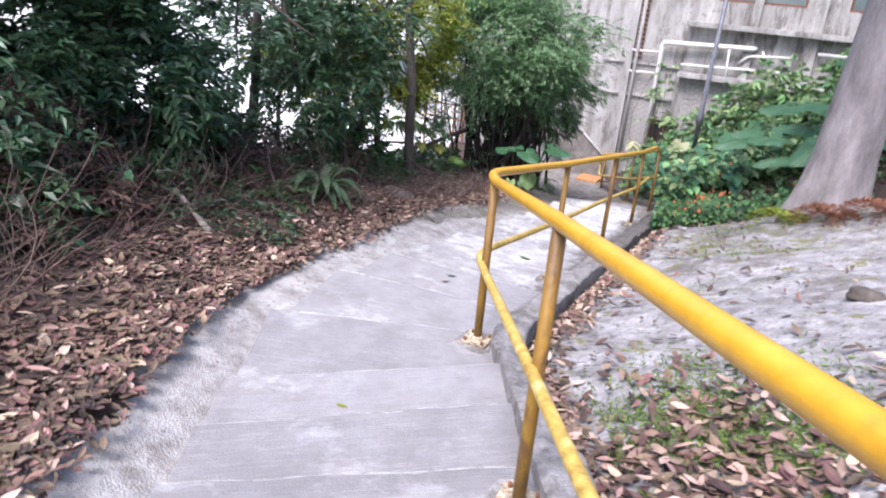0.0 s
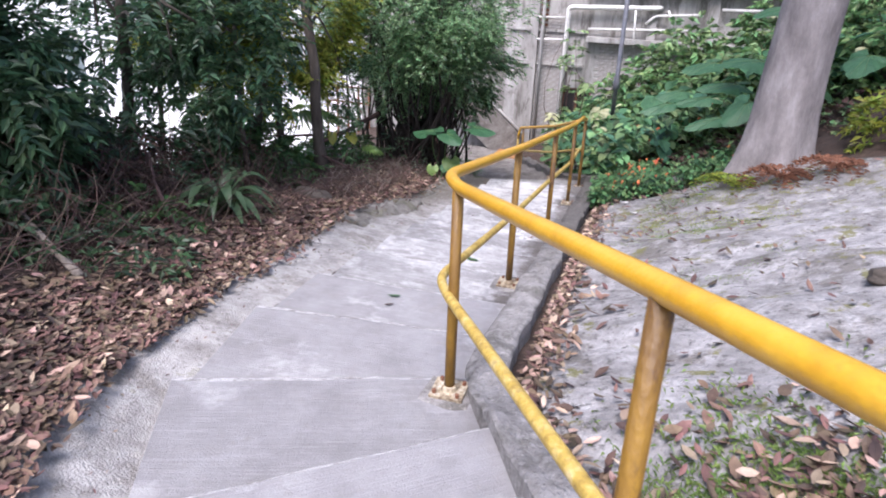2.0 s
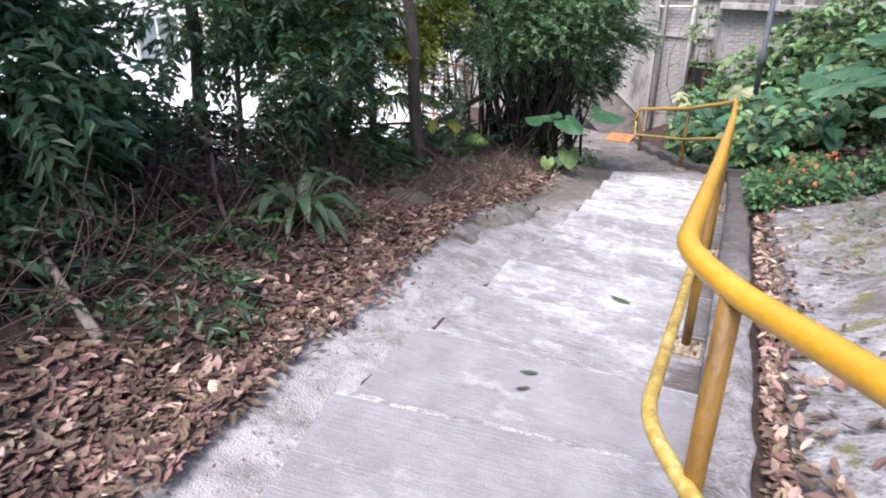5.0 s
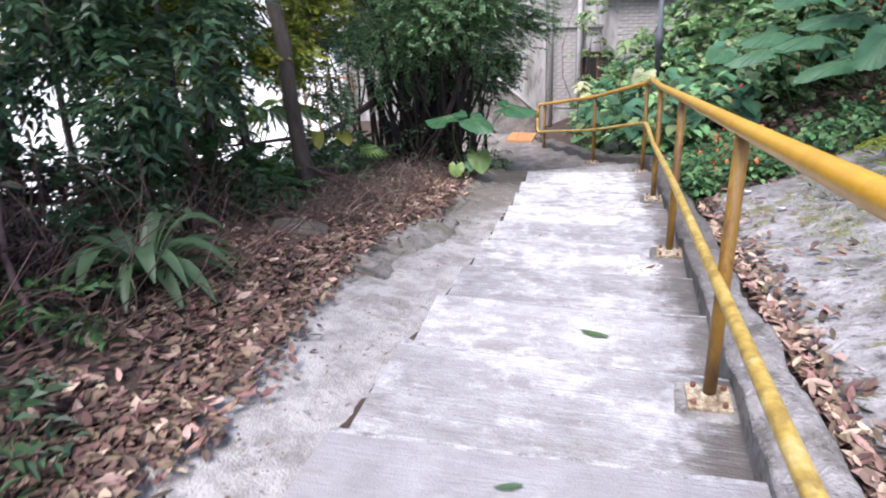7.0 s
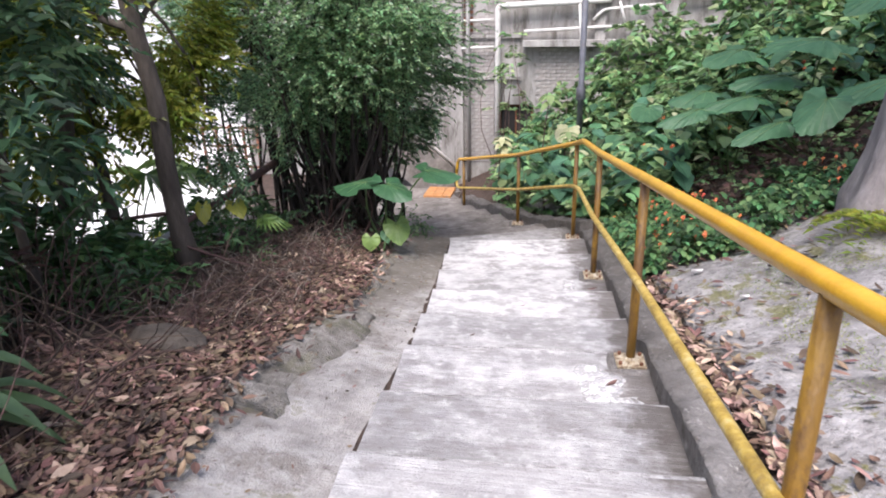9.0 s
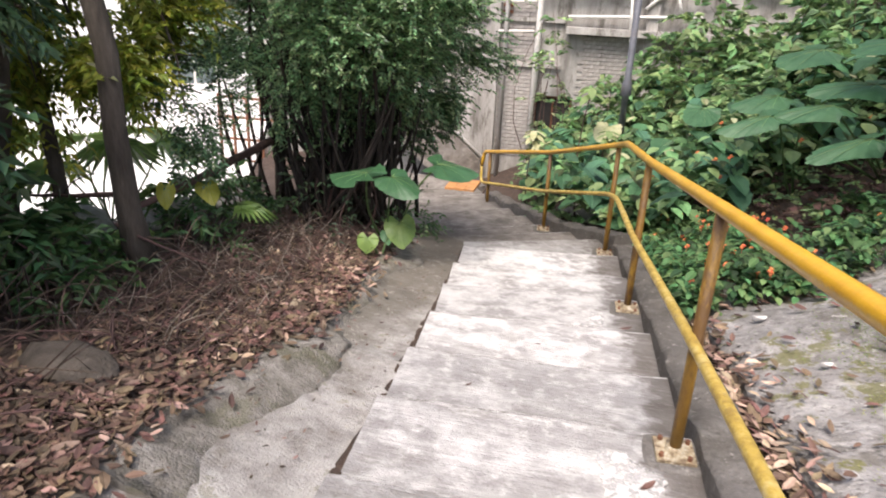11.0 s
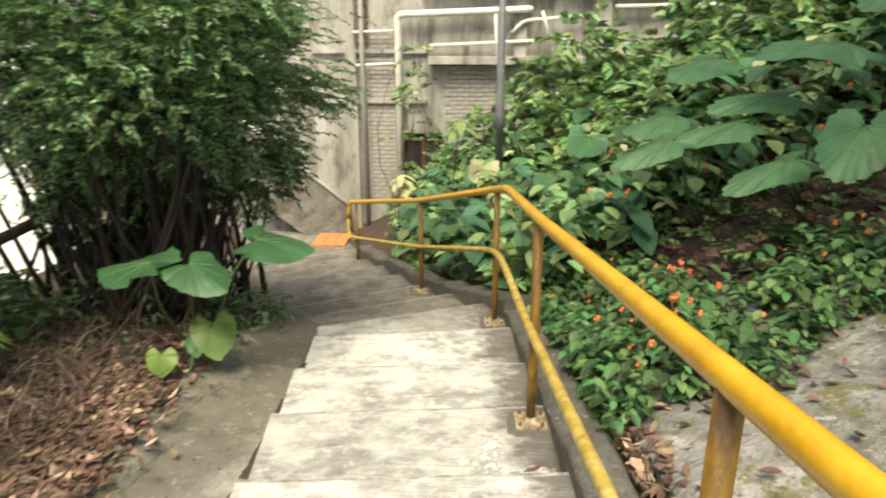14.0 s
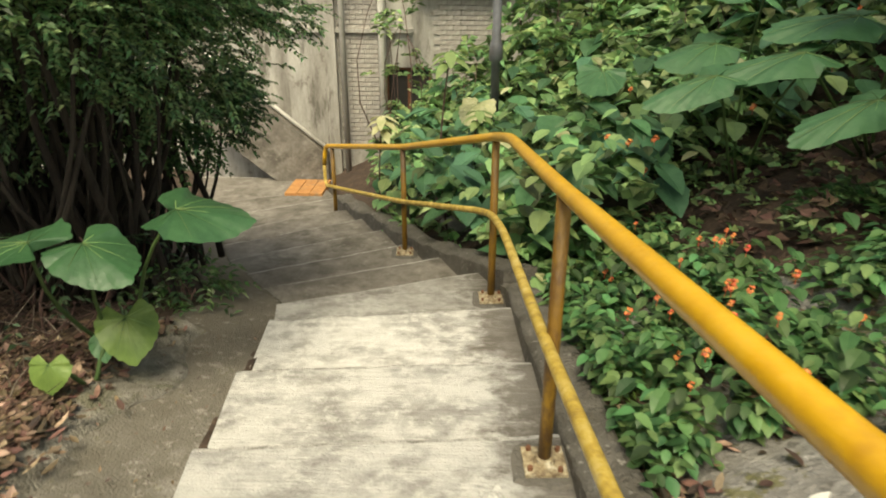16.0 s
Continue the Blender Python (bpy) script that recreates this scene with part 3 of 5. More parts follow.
# ---- sloping strips of concrete beside the steps ----
def strip(name, inner, outer, dz_in, dz_out, mat, label, category, y0, y1, thick=0.25, rough=0.03, across=8, lift=0.0, crown=0.0):
    """A sloping band between two lines of the plan, with an uneven surface and thickness."""
    g, ny = Geo(), int((y1 - y0) / 0.08)
    for j in range(ny + 1):
        y = y0 + (y1 - y0) * j / ny
        xi, xo = inner(y), outer(y)
        up = lift * max(0.0, min(1.0, (3.7 - y) / 0.8))
        for i in range(across + 1):
            s = i / across
            x = xi + (xo - xi) * s
            z = base_z(y) + up * (1 if lift > 0 else 1 - 0.85 * s) + dz_in + (dz_out - dz_in) * s + rough * fbm(x, y, 2.4, 7.0) + rough * 0.4 * fbm(x, y, 9.0, 2.0) - crown * abs(2 * s - 1) ** 4
            g.v.append((x, y, z))
        g.v.append((xo, y, base_z(y) + dz_out - thick))
        g.v.append((xi, y, base_z(y) + dz_in - thick))
    m = across + 3
    for j in range(ny):
        for i in range(m):
            a, b = j * m + i, j * m + (i + 1) % m
            g.f.append((a, b, b + m, a + m))
    g.f += [tuple(range(m)), tuple(reversed(range(ny * m, ny * m + m)))]
    me = g.made(name, mat, True)
    for k, p in enumerate(me.polygons):
        if k >= ny * m or k % m >= across:
            p.use_smooth = False
    return tagged(new(name, me), label, category, kind="structure")


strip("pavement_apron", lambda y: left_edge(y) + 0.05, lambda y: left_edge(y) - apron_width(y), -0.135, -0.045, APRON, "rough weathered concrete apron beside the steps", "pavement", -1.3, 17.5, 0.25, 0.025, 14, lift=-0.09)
strip("apron_mound", lambda y: left_edge(y) - (0.55 + 0.2 * fbm(y, 8, 1.3)) * lerp_line(APRON_WIDTH, y), lambda y: left_edge(y) - apron_width(y) - 0.04, -0.05, 0.01, MOUND, "dark rough raised edge of old concrete beside the steps", "pavement", 6.95, 11.7, 0.2, 0.06, 10, crown=0.045)
# soil-coloured strip paints the shadow gap beside the treads
strip("gap_shade_strip", lambda y: left_edge(y) + 0.012, lambda y: left_edge(y) - 0.035 - 0.012 * fbm(y, 5, 3.0), -0.126, -0.124, SOIL, "dark strip for the shadow gap at the joint of steps and apron", "joint", 3.75, 11.9, 0.1, 0.025, 3)
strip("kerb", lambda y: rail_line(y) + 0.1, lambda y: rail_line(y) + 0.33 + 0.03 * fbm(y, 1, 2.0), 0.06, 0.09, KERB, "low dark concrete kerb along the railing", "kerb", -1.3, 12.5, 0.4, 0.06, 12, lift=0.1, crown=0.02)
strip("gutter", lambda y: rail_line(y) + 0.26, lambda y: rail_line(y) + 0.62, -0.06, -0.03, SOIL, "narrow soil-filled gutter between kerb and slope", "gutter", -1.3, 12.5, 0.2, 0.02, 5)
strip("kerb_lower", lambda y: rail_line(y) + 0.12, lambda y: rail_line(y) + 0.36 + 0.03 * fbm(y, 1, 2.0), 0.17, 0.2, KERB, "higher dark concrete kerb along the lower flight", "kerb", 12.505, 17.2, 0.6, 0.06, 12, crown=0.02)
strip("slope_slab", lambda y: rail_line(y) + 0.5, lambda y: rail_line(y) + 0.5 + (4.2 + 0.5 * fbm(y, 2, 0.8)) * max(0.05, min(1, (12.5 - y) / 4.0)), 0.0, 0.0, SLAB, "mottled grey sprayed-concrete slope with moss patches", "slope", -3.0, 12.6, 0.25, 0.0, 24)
slab = bpy.data.objects["slope_slab"].data
for v in slab.vertices:
    lift = bank_z(v.co.x, v.co.y) + 0.05 - base_z(v.co.y)
    if v.co.z > base_z(v.co.y) - 0.2:
        v.co.z = base_z(v.co.y) + lift + 0.03 * fbm(v.co.x, v.co.y, 3.0, 9.0)
    else:
        v.co.z += lift - 0.1


# ---- yellow railing ----
POSTS = [(0.77, 0.34), (-0.2, 1.99), (-1.11, 3.53), (-1.345, 5.67), (-1.48, 7.96), (-1.62, 10.21), (-1.79, 12.44), (-2.61, 14.21), (-3.82, 16.66)]
TOPS = [1.16, 0.77, 0.39, 0.04, -0.33, -0.695, -1.07, -1.63, -2.29]
LOWS = [0.59, 0.21, -0.15, -0.52, -0.88, -1.27, -1.6, -2.17, -2.85]


def surface_z(x, y):
    for k, ((lx, ly), (rx, ry)) in enumerate(NOSINGS):
        s = (x - lx) / (rx - lx)
        if y < ly + (ry - ly) * s:
            return tread_z(k)
    return base_z(y)


def build_railing():
    rail = empty("handrail", "yellow painted tubular steel handrail on bolted posts", "railing")
    top = [(x, y, z) for (x, y), z in zip(POSTS, TOPS)]
    low = [(x - 0.035, y, z) for (x, y), z in zip(POSTS, LOWS)]
    top.insert(3, (-1.25, 3.8, 0.355))
    low.insert(3, (-1.28, 3.8, -0.2))
    top.insert(7, (-1.73, 11.7, -0.895))
    low.insert(7, (-1.76, 11.75, -1.44))
    d = (Vector(top[-1]) - Vector(top[-2])).normalized()
    end_top, end_low = Vector(top[-1]) + d * 0.36, Vector(low[-1]) + d * 0.36
    top = [Vector(top[0]) + (Vector(top[0]) - Vector(top[1]))] + [Vector(p) for p in top] + [end_top]
    low = [Vector(low[0]) + (Vector(low[0]) - Vector(low[1]))] + [Vector(p) for p in low] + [end_low]
    g = Geo()
    g.tube(smooth_line(top[:-1] + [end_top, end_low + Vector((0, 0, 0.3))], 0.16), 0.03, 14)
    piece("top_rail", g.made("top_rail", YELLOW, True), rail)
    g = Geo()
    g.tube(smooth_line(low[:-1] + [end_low, end_low + Vector((0, 0, 0.3))], 0.3), 0.024, 12)
    piece("lower_rail", g.made("lower_rail", YELLOW_WORN, True), rail, "thinner yellow rail with flaking paint")
    for (x, y), z in zip(POSTS, TOPS):
        b = surface_z(x, y)
        g = Geo()
        g.tube([(x, y, b - 0.02), (x, y, b + 0.3), (x, y, z)], 0.0265, 14)
        post = piece("post", g.made("post", POST_PAINT, True), rail, "rust-stained yellow post")
        g = Geo()
        g.box((-0.085, -0.085, 0.0), (0.085, 0.085, 0.014), pose(x, y, b + 0.012, 0, 0, 4))
        g.tube([(x, y, b + 0.02), (x, y, b + 0.045), (x, y, b + 0.05)], [0.046, 0.036, 0.029], 14)
        plate = piece("base_plate", g.made("base_plate", BASEPLATE), post, "square paint-chipped base plate")
        for sx in (-0.06, 0.06):
            for sy in (-0.06, 0.06):
                g = Geo()
                g.tube([(x + sx, y + sy, b + 0.02), (x + sx, y + sy, b + 0.045)], 0.011, 6)
                piece("bolt", g.made("bolt", RUST), post)
        g = Geo()
        ring = []
        for i in range(18):
            a = 2 * math.pi * i / 18
            r = 0.13 / max(abs(math.cos(a)), abs(math.sin(a))) ** 0.7 * (1 + 0.16 * fbm(x + math.cos(a), y + math.sin(a), 2.0))
            ring.append((r * math.cos(a), r * math.sin(a)))
        g.add([(x + p * 1.08, y + q * 1.08, b - 0.1) for p, q in ring] + [(x + p * 1.05, y + q * 1.05, b + 0.003) for p, q in ring] + [(x + p * 0.95, y + q * 0.95, b + 0.011) for p, q in ring], [tuple(36 + i for i in range(18))] + [(k * 18 + i, k * 18 + (i + 1) % 18, k * 18 + 18 + (i + 1) % 18, k * 18 + 18 + i) for k in range(2) for i in range(18)])
        tagged(new("plinth", g.made("plinth", KERB)), "small dark mortar pad under a railing post", "plinth", "mortar pads", "structure")
    return rail


build_railing()

# ---- foliage helpers ----
rng = random.Random(7)


def surf(x, y):
    """Height of whatever lies on top beside the steps."""
    l = left_edge(y)
    d = l - x
    if 0 <= d <= lerp_line(APRON_WIDTH, y):
        return base_z(y) - 0.115 + 0.09 * d / lerp_line(APRON_WIDTH, y) + 0.04 * (d > 0.5 * lerp_line(APRON_WIDTH, y)) * (6.9 < y < 11.7)
    r = rail_line(y)
    if r + 0.34 <= x <= r + 0.5:
        return base_z(y) - 0.02
    if x > r + 0.5 and y < 12.4 and x < r + 0.5 + 4.2 * max(0.05, min(1, (12.5 - y) / 4.0)):
        return bank_z(x, y) + 0.06
    return bank_z(x, y)


def blade(g, p, d, n, length, width, fold=0.25, droop=0.0):
    """One small pointed leaf of two folded halves."""
    d, n = d.normalized(), n.normalized()
    s = d.cross(n).normalized()
    tip = p + d * length - Vector((0, 0, droop * length))
    mid = p + d * length * 0.45
    k = len(g.v)
    g.v += [tuple(p), tuple(mid + s * width / 2 + n * width * fold), tuple(tip), tuple(mid - s * width / 2 + n * width * fold)]
    g.f += [(k, k + 1, k + 2), (k, k + 2, k + 3)]


def rand_dir(flat=1.0):
    while True:
        v = Vector((rng.uniform(-1, 1), rng.uniform(-1, 1), rng.uniform(-1, 1) * flat))
        if 0.05 < v.length < 1:
            return v.normalized()


def spray(g, p, d, length, pairs, leaf, width, droop=0.3):
    """A twig's worth of leaves in pairs along a drooping line."""
    d = d.normalized()
    side = d.cross(Vector((0, 0, 1)))
    side = side.normalized() if side.length > 0.1 else Vector((1, 0, 0))
    up = side.cross(d).normalized()
    for i in range(pairs):
        s = (i + 0.6) / pairs
        q = p + d * length * s - Vector((0, 0, droop * length * s * s))
        for sg in (-1, 1):
            dd = d * rng.uniform(0.4, 0.9) + side * sg * rng.uniform(0.6, 1.1) + up * rng.uniform(-0.4, 0.3)
            blade(g, q, dd, up + 0.5 * rand_dir(), leaf * rng.uniform(0.7, 1.25), width * rng.uniform(0.8, 1.2), 0.15, 0.25)


def cloud_points(n, rx, ry, rz, clumps, spread=0.34):
    """Points in uneven clumps inside an ellipsoid about the origin, with the way outwards."""
    cs = []
    while len(cs) < clumps:
        v = Vector((rng.uniform(-1, 1), rng.uniform(-1, 1), rng.uniform(-1, 1)))
        if 0.3 < v.length < 1.0:
            cs.append((v, rng.uniform(0.5, 1.25)))
    out = []
    for _ in range(n):
        c, size = rng.choice(cs)
        v = c + rand_dir() * spread * size * rng.random() ** 0.4
        out.append((Vector((v.x * rx, v.y * ry, v.z * rz)), Vector((v.x, v.y, v.z + 0.2)).normalized()))
    return out


def limb(g, a, b, r0, r1, bend=0.15, n=6, sides=7):
    a, b = Vector(a), Vector(b)
    off = rand_dir() * (b - a).length * bend
    pts = [a.lerp(b, i / n) + off * math.sin(math.pi * i / n) + rand_dir() * r0 * 0.3 for i in range(n + 1)]
    g.tube(pts, [r0 + (r1 - r0) * i / n for i in range(n + 1)], sides)
    return pts


def tree(name, at, height, radius, lean, crown_at, crown_r, sprays, leaf, mat, label, bark=BARK, clumps=22, limbs=7, pairs=6, upper=0):
    """A tapered trunk with limbs and an uneven crown of leafy sprays."""
    x, y = at
    z = surf(x, y) - 0.05
    t = empty(name, label, "tree", at=Matrix.Translation((x, y, z)))
    g = Geo()
    top = Vector((lean[0], lean[1], height))
    pts = [Vector((0, 0, 0)).lerp(top, i / 9) + Vector((fbm(i * 0.5, x, 1.0), fbm(i * 0.5, y, 1.0, 4.0), 0)) * 0.09 * (i > 0) for i in range(10)]
    g.tube(pts, [radius * (1.5 - 0.5 * min(1, i)) * (1 - 0.055 * i) for i in range(10)], 12)
    piece("trunk", g.made("trunk", bark, True), t)
    cen = Vector(crown_at)
    for i in range(limbs):
        a, g2 = pts[4 + i % 5], Geo()
        limb(g2, a, cen + Vector([rng.uniform(-0.75, 0.75) * r for r in crown_r]), radius * 0.42, radius * 0.1, 0.14)
        piece("limb", g2.made("limb", bark, True), t)
    g3 = Geo()
    for p, o in cloud_points(sprays, *crown_r, clumps):
        spray(g3, cen + p, o + 0.7 * rand_dir(), rng.uniform(0.15, 0.34), pairs, leaf, leaf * 0.42)
    piece("crown", g3.made("crown", mat), t)
    # extra foliage above the view, added to shade the bank below
    g4, hi = Geo(), top + Vector((0.5, 0, 0.6))
    for p, o in cloud_points(upper, 1.9, 1.7, 0.8, 14) if upper else ():
        spray(g4, hi + p, o + 0.7 * rand_dir(), 0.32, 4, 0.17, 0.08)
    if upper:
        piece("unseen_shade_crown", g4.made("unseen_shade_crown", mat), t)
    return t


def plant(name, at, label, category="plant", z=None):
    return empty(name, label, category, at=Matrix.Translation((at[0], at[1], surf(*at) if z is None else z)))


# ---- trees and shrubs along the downhill side ----
tree("slender_tree", (-5.0, 9.1), 4.6, 0.085, (-0.25, -0.1), (-0.75, 0.55, 2.3), (0.95, 0.9, 1.0), 820, 0.085, LEAF_YELLOW, "slender dark-trunked tree with yellow-green leaves among brush", clumps=24)
tree("slender_tree", (-6.4, 7.0), 4.6, 0.075, (0.2, 0.15), (0.25, 0.0, 2.3), (1.4, 1.4, 1.2), 430, 0.12, LEAF_DARK, "thin brown-trunked tree with drooping dark leaves", clumps=22, pairs=5)
tree("slender_tree", (-6.2, 4.6), 4.4, 0.11, (0.35, -0.2), (0.3, -0.3, 2.2), (1.3, 1.2, 1.6), 2300, 0.13, LEAF_DARK, "leaning tree with dense dark green foliage", clumps=24, pairs=5, upper=260)
tree("slender_tree", (-6.0, 2.4), 4.0, 0.08, (0.1, 0.2), (0.1, 0.2, 2.0), (1.4, 1.3, 1.4), 1800, 0.11, LEAF_DARK, "thin-trunked tree in shade with dark leaves", clumps=22, pairs=5, upper=300)
tree("slender_tree", (-5.4, 7.9), 4.2, 0.035, (-0.3, 0.3), (-0.2, 0.1, 2.3), (0.9, 0.9, 0.8), 300, 0.1, LEAF_DARK, "young thin-stemmed tree with dark leaves", clumps=14, limbs=4)
tree("slender_tree", (-6.6, 9.6), 4.2, 0.05, (0.3, 0.1), (0.1, -0.3, 2.1), (1.3, 1.2, 0.9), 850, 0.09, LEAF_YELLOW, "thin tree with yellowing leaves behind the brush", clumps=16, limbs=5)


tree("slender_tree", (-5.75, 9.3), 3.4, 0.06, (-0.5, 0.3), (0.35, 0.8, 1.15), (0.75, 0.6, 0.45), 330, 0.055, LEAF_DARK, "leaning dark sapling with small dark leaves", clumps=12, limbs=6)
tree("slender_tree", (-6.1, 8.9), 3.2, 0.07, (0.7, 0.2), (0.0, 0.2, 1.9), (0.9, 0.8, 0.8), 380, 0.09, LEAF_YELLOW, "forked dark sapling with yellow-green leaves", clumps=16, limbs=6)


tree("slender_tree", (-6.9, 8.0), 4.0, 0.04, (0.1, 0.2), (0.1, -0.1, 2.5), (1.1, 1.0, 1.0), 230, 0.12, LEAF_DARK, "thin tree with long drooping dark leaves", clumps=18, limbs=5, pairs=5)

tree("slender_tree", (-5.75, 7.7), 3.2, 0.035, (0.1, 0.1), (0.1, 0.0, 1.55), (0.85, 0.65, 0.8), 270, 0.12, LEAF_DARK, "young tree with hanging clusters of long dark leaves", clumps=14, limbs=5, pairs=5)
tree("slender_tree", (-5.9, 4.6), 3.4, 0.05, (0.1, -0.1), (0.1, 0.0, 1.35), (0.8, 0.8, 0.8), 480, 0.12, LEAF_DARK, "young shaded tree with long dark leaves", clumps=14, limbs=5, pairs=5)


def dense_shrub(at, stems, crown_at, crown_r, sprays, leaf, mat, label, clumps=40):
    """Many upright stems from one root and a feathery crown."""
    x, y = at
    t = empty("shrub", label, "shrub", at=Matrix.Translation((x, y, surf(x, y) - 0.05)))
    cen = Vector(crown_at)
    for i in range(stems):
        g, a = Geo(), 2 * math.pi * i / stems
        foot = Vector((0.75 * math.cos(a) * rng.random(), 0.45 * math.sin(a) * rng.random(), 0))
        head = cen + Vector([rng.uniform(-0.6, 0.6) * r for r in crown_r])
        limb(g, foot, head, rng.uniform(0.014, 0.04), 0.006, 0.12, 7, 6)
        piece("stem", g.made("stem", STEM, True), t)
    g = Geo()
    for p, o in cloud_points(sprays, *crown_r, clumps, 0.32):
        spray(g, cen + p, Vector((o.x, o.y, 0.35 * o.z)) + 0.6 * rand_dir(0.5), rng.uniform(0.12, 0.26), 8, leaf, leaf * 0.55, 0.2)
    piece("crown", g.made("crown", mat), t)
    return t


dense_shrub((-4.75, 12.1), 115, (0.0, 0.0, 2.5), (1.75, 1.5, 1.2), 9800, 0.043, LEAF_SHRUB, "tall feathery green shrub on many thin dark stems", clumps=85)
dense_shrub((-5.9, 12.9), 14, (0.0, 0.0, 2.3), (1.0, 1.0, 0.9), 800, 0.055, LEAF_SHRUB, "feathery green shrub behind a taller one", clumps=22)
dense_shrub((-4.9, 13.5), 40, (0.25, 0.0, 2.0), (0.9, 0.9, 1.1), 1700, 0.05, LEAF, "dark feathery shrub overhanging the path", clumps=24)


def undergrowth(name, at, r, h, n, leaf, mat, label, width=0.4):
    t = plant(name, at, label, "shrub")
    g = Geo()
    for _ in range(n):
        a, d = rng.uniform(0, 2 * math.pi), r * math.sqrt(rng.random())
        p = Vector((d * math.cos(a), d * math.sin(a), 0))
        p.z = surf(at[0] + p.x, at[1] + p.y) - surf(*at) + h * rng.random() ** 0.8 * (1 - 0.5 * (d / r) ** 2)
        o = Vector((math.cos(a), math.sin(a), 0.3)) + 0.9 * rand_dir()
        spray(g, p, o, rng.uniform(0.12, 0.3), 4, leaf, leaf * width, 0.5)
    for _ in range(8):
        gs = Geo()
        a, d = rng.uniform(0, 2 * math.pi), r * 0.5 * rng.random()
        foot = Vector((d * math.cos(a), d * math.sin(a), -0.1))
        limb(gs, foot, foot + Vector((rng.uniform(-0.4, 0.4) * r, rng.uniform(-0.4, 0.4) * r, h * rng.uniform(0.6, 1.0))), 0.012, 0.004, 0.2, 5, 5)
        piece("stem", gs.made("stem", TWIG, True), t)
    piece("foliage", g.made("foliage", mat), t)
    return t


for x, y, r, h, n, leaf, mat, lab in (
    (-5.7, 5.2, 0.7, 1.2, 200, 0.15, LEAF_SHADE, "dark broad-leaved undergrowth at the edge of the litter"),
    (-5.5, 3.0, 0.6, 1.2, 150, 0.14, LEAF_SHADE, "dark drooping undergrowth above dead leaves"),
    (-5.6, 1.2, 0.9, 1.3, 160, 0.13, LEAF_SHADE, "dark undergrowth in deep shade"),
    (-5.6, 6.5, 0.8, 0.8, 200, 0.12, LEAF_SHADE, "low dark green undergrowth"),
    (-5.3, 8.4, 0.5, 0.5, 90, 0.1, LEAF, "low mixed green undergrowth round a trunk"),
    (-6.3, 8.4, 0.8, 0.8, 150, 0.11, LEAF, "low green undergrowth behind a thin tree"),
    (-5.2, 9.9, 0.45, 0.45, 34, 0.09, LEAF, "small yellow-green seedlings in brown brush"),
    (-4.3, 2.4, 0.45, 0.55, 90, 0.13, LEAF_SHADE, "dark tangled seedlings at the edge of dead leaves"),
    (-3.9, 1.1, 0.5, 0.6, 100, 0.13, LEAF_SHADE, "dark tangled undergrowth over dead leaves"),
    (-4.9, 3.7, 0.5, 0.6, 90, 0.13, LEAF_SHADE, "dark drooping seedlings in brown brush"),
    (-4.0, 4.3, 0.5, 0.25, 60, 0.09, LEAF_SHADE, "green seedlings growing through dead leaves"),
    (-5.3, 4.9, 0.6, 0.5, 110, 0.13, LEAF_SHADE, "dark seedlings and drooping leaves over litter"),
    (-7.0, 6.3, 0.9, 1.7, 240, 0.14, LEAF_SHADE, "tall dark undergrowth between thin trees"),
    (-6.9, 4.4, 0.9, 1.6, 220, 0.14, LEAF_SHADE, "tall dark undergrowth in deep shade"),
    (-5.9, 8.6, 0.6, 0.7, 130, 0.16, LEAF, "broad green undergrowth beside a thin trunk"),
    (-7.2, 9.2, 0.7, 0.5, 110, 0.13, LEAF, "leafy green undergrowth at the edge of the yard"),
    (-7.6, 11.4, 0.8, 0.4, 90, 0.13, LEAF_YELLOW, "yellow-green undergrowth at the edge of the yard"),
    (-6.9, 12.6, 0.6, 0.35, 70, 0.12, LEAF, "low green growth behind a fallen branch"),
    (-5.8, 11.2, 0.7, 0.5, 130, 0.12, LEAF, "low green seedlings near a fallen log"),
    (-4.55, 5.2, 0.4, 0.3, 60, 0.09, LEAF, "tuft of green seedlings in the leaf litter"),
    # filler leaves added to imitate the deep shade under the shrub
    (-4.6, 11.7, 0.8, 0.8, 45, 0.07, LEAF_SHADE, "dark filler leaves standing in for shade below a feathery shrub"),
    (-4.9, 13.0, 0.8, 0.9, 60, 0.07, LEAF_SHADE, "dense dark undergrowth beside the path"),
    (-3.95, 12.2, 0.25, 0.3, 50, 0.07, LEAF, "small weeds at the edge of the path"),
):
    undergrowth("undergrowth", (x, y), r, h, n, leaf, mat, lab)


for x, y, r, h in ((-5.0, 0.6, 0.9, 1.1), (-5.2, 2.2, 0.9, 1.1), (-5.3, 4.0, 0.8, 1.0), (-5.6, 5.9, 0.8, 0.9), (-5.8, 7.4, 0.8, 0.8), (-4.0, 0.9, 0.55, 0.55), (-4.2, 1.9, 0.5, 0.5), (-4.5, 3.0, 0.5, 0.45), (-3.6, 0.2, 0.5, 0.5)):
    undergrowth("withered_undergrowth", (x, y), r, h, 100, 0.1, DRY_FROND, "withered brown undergrowth below the trees", 0.3)


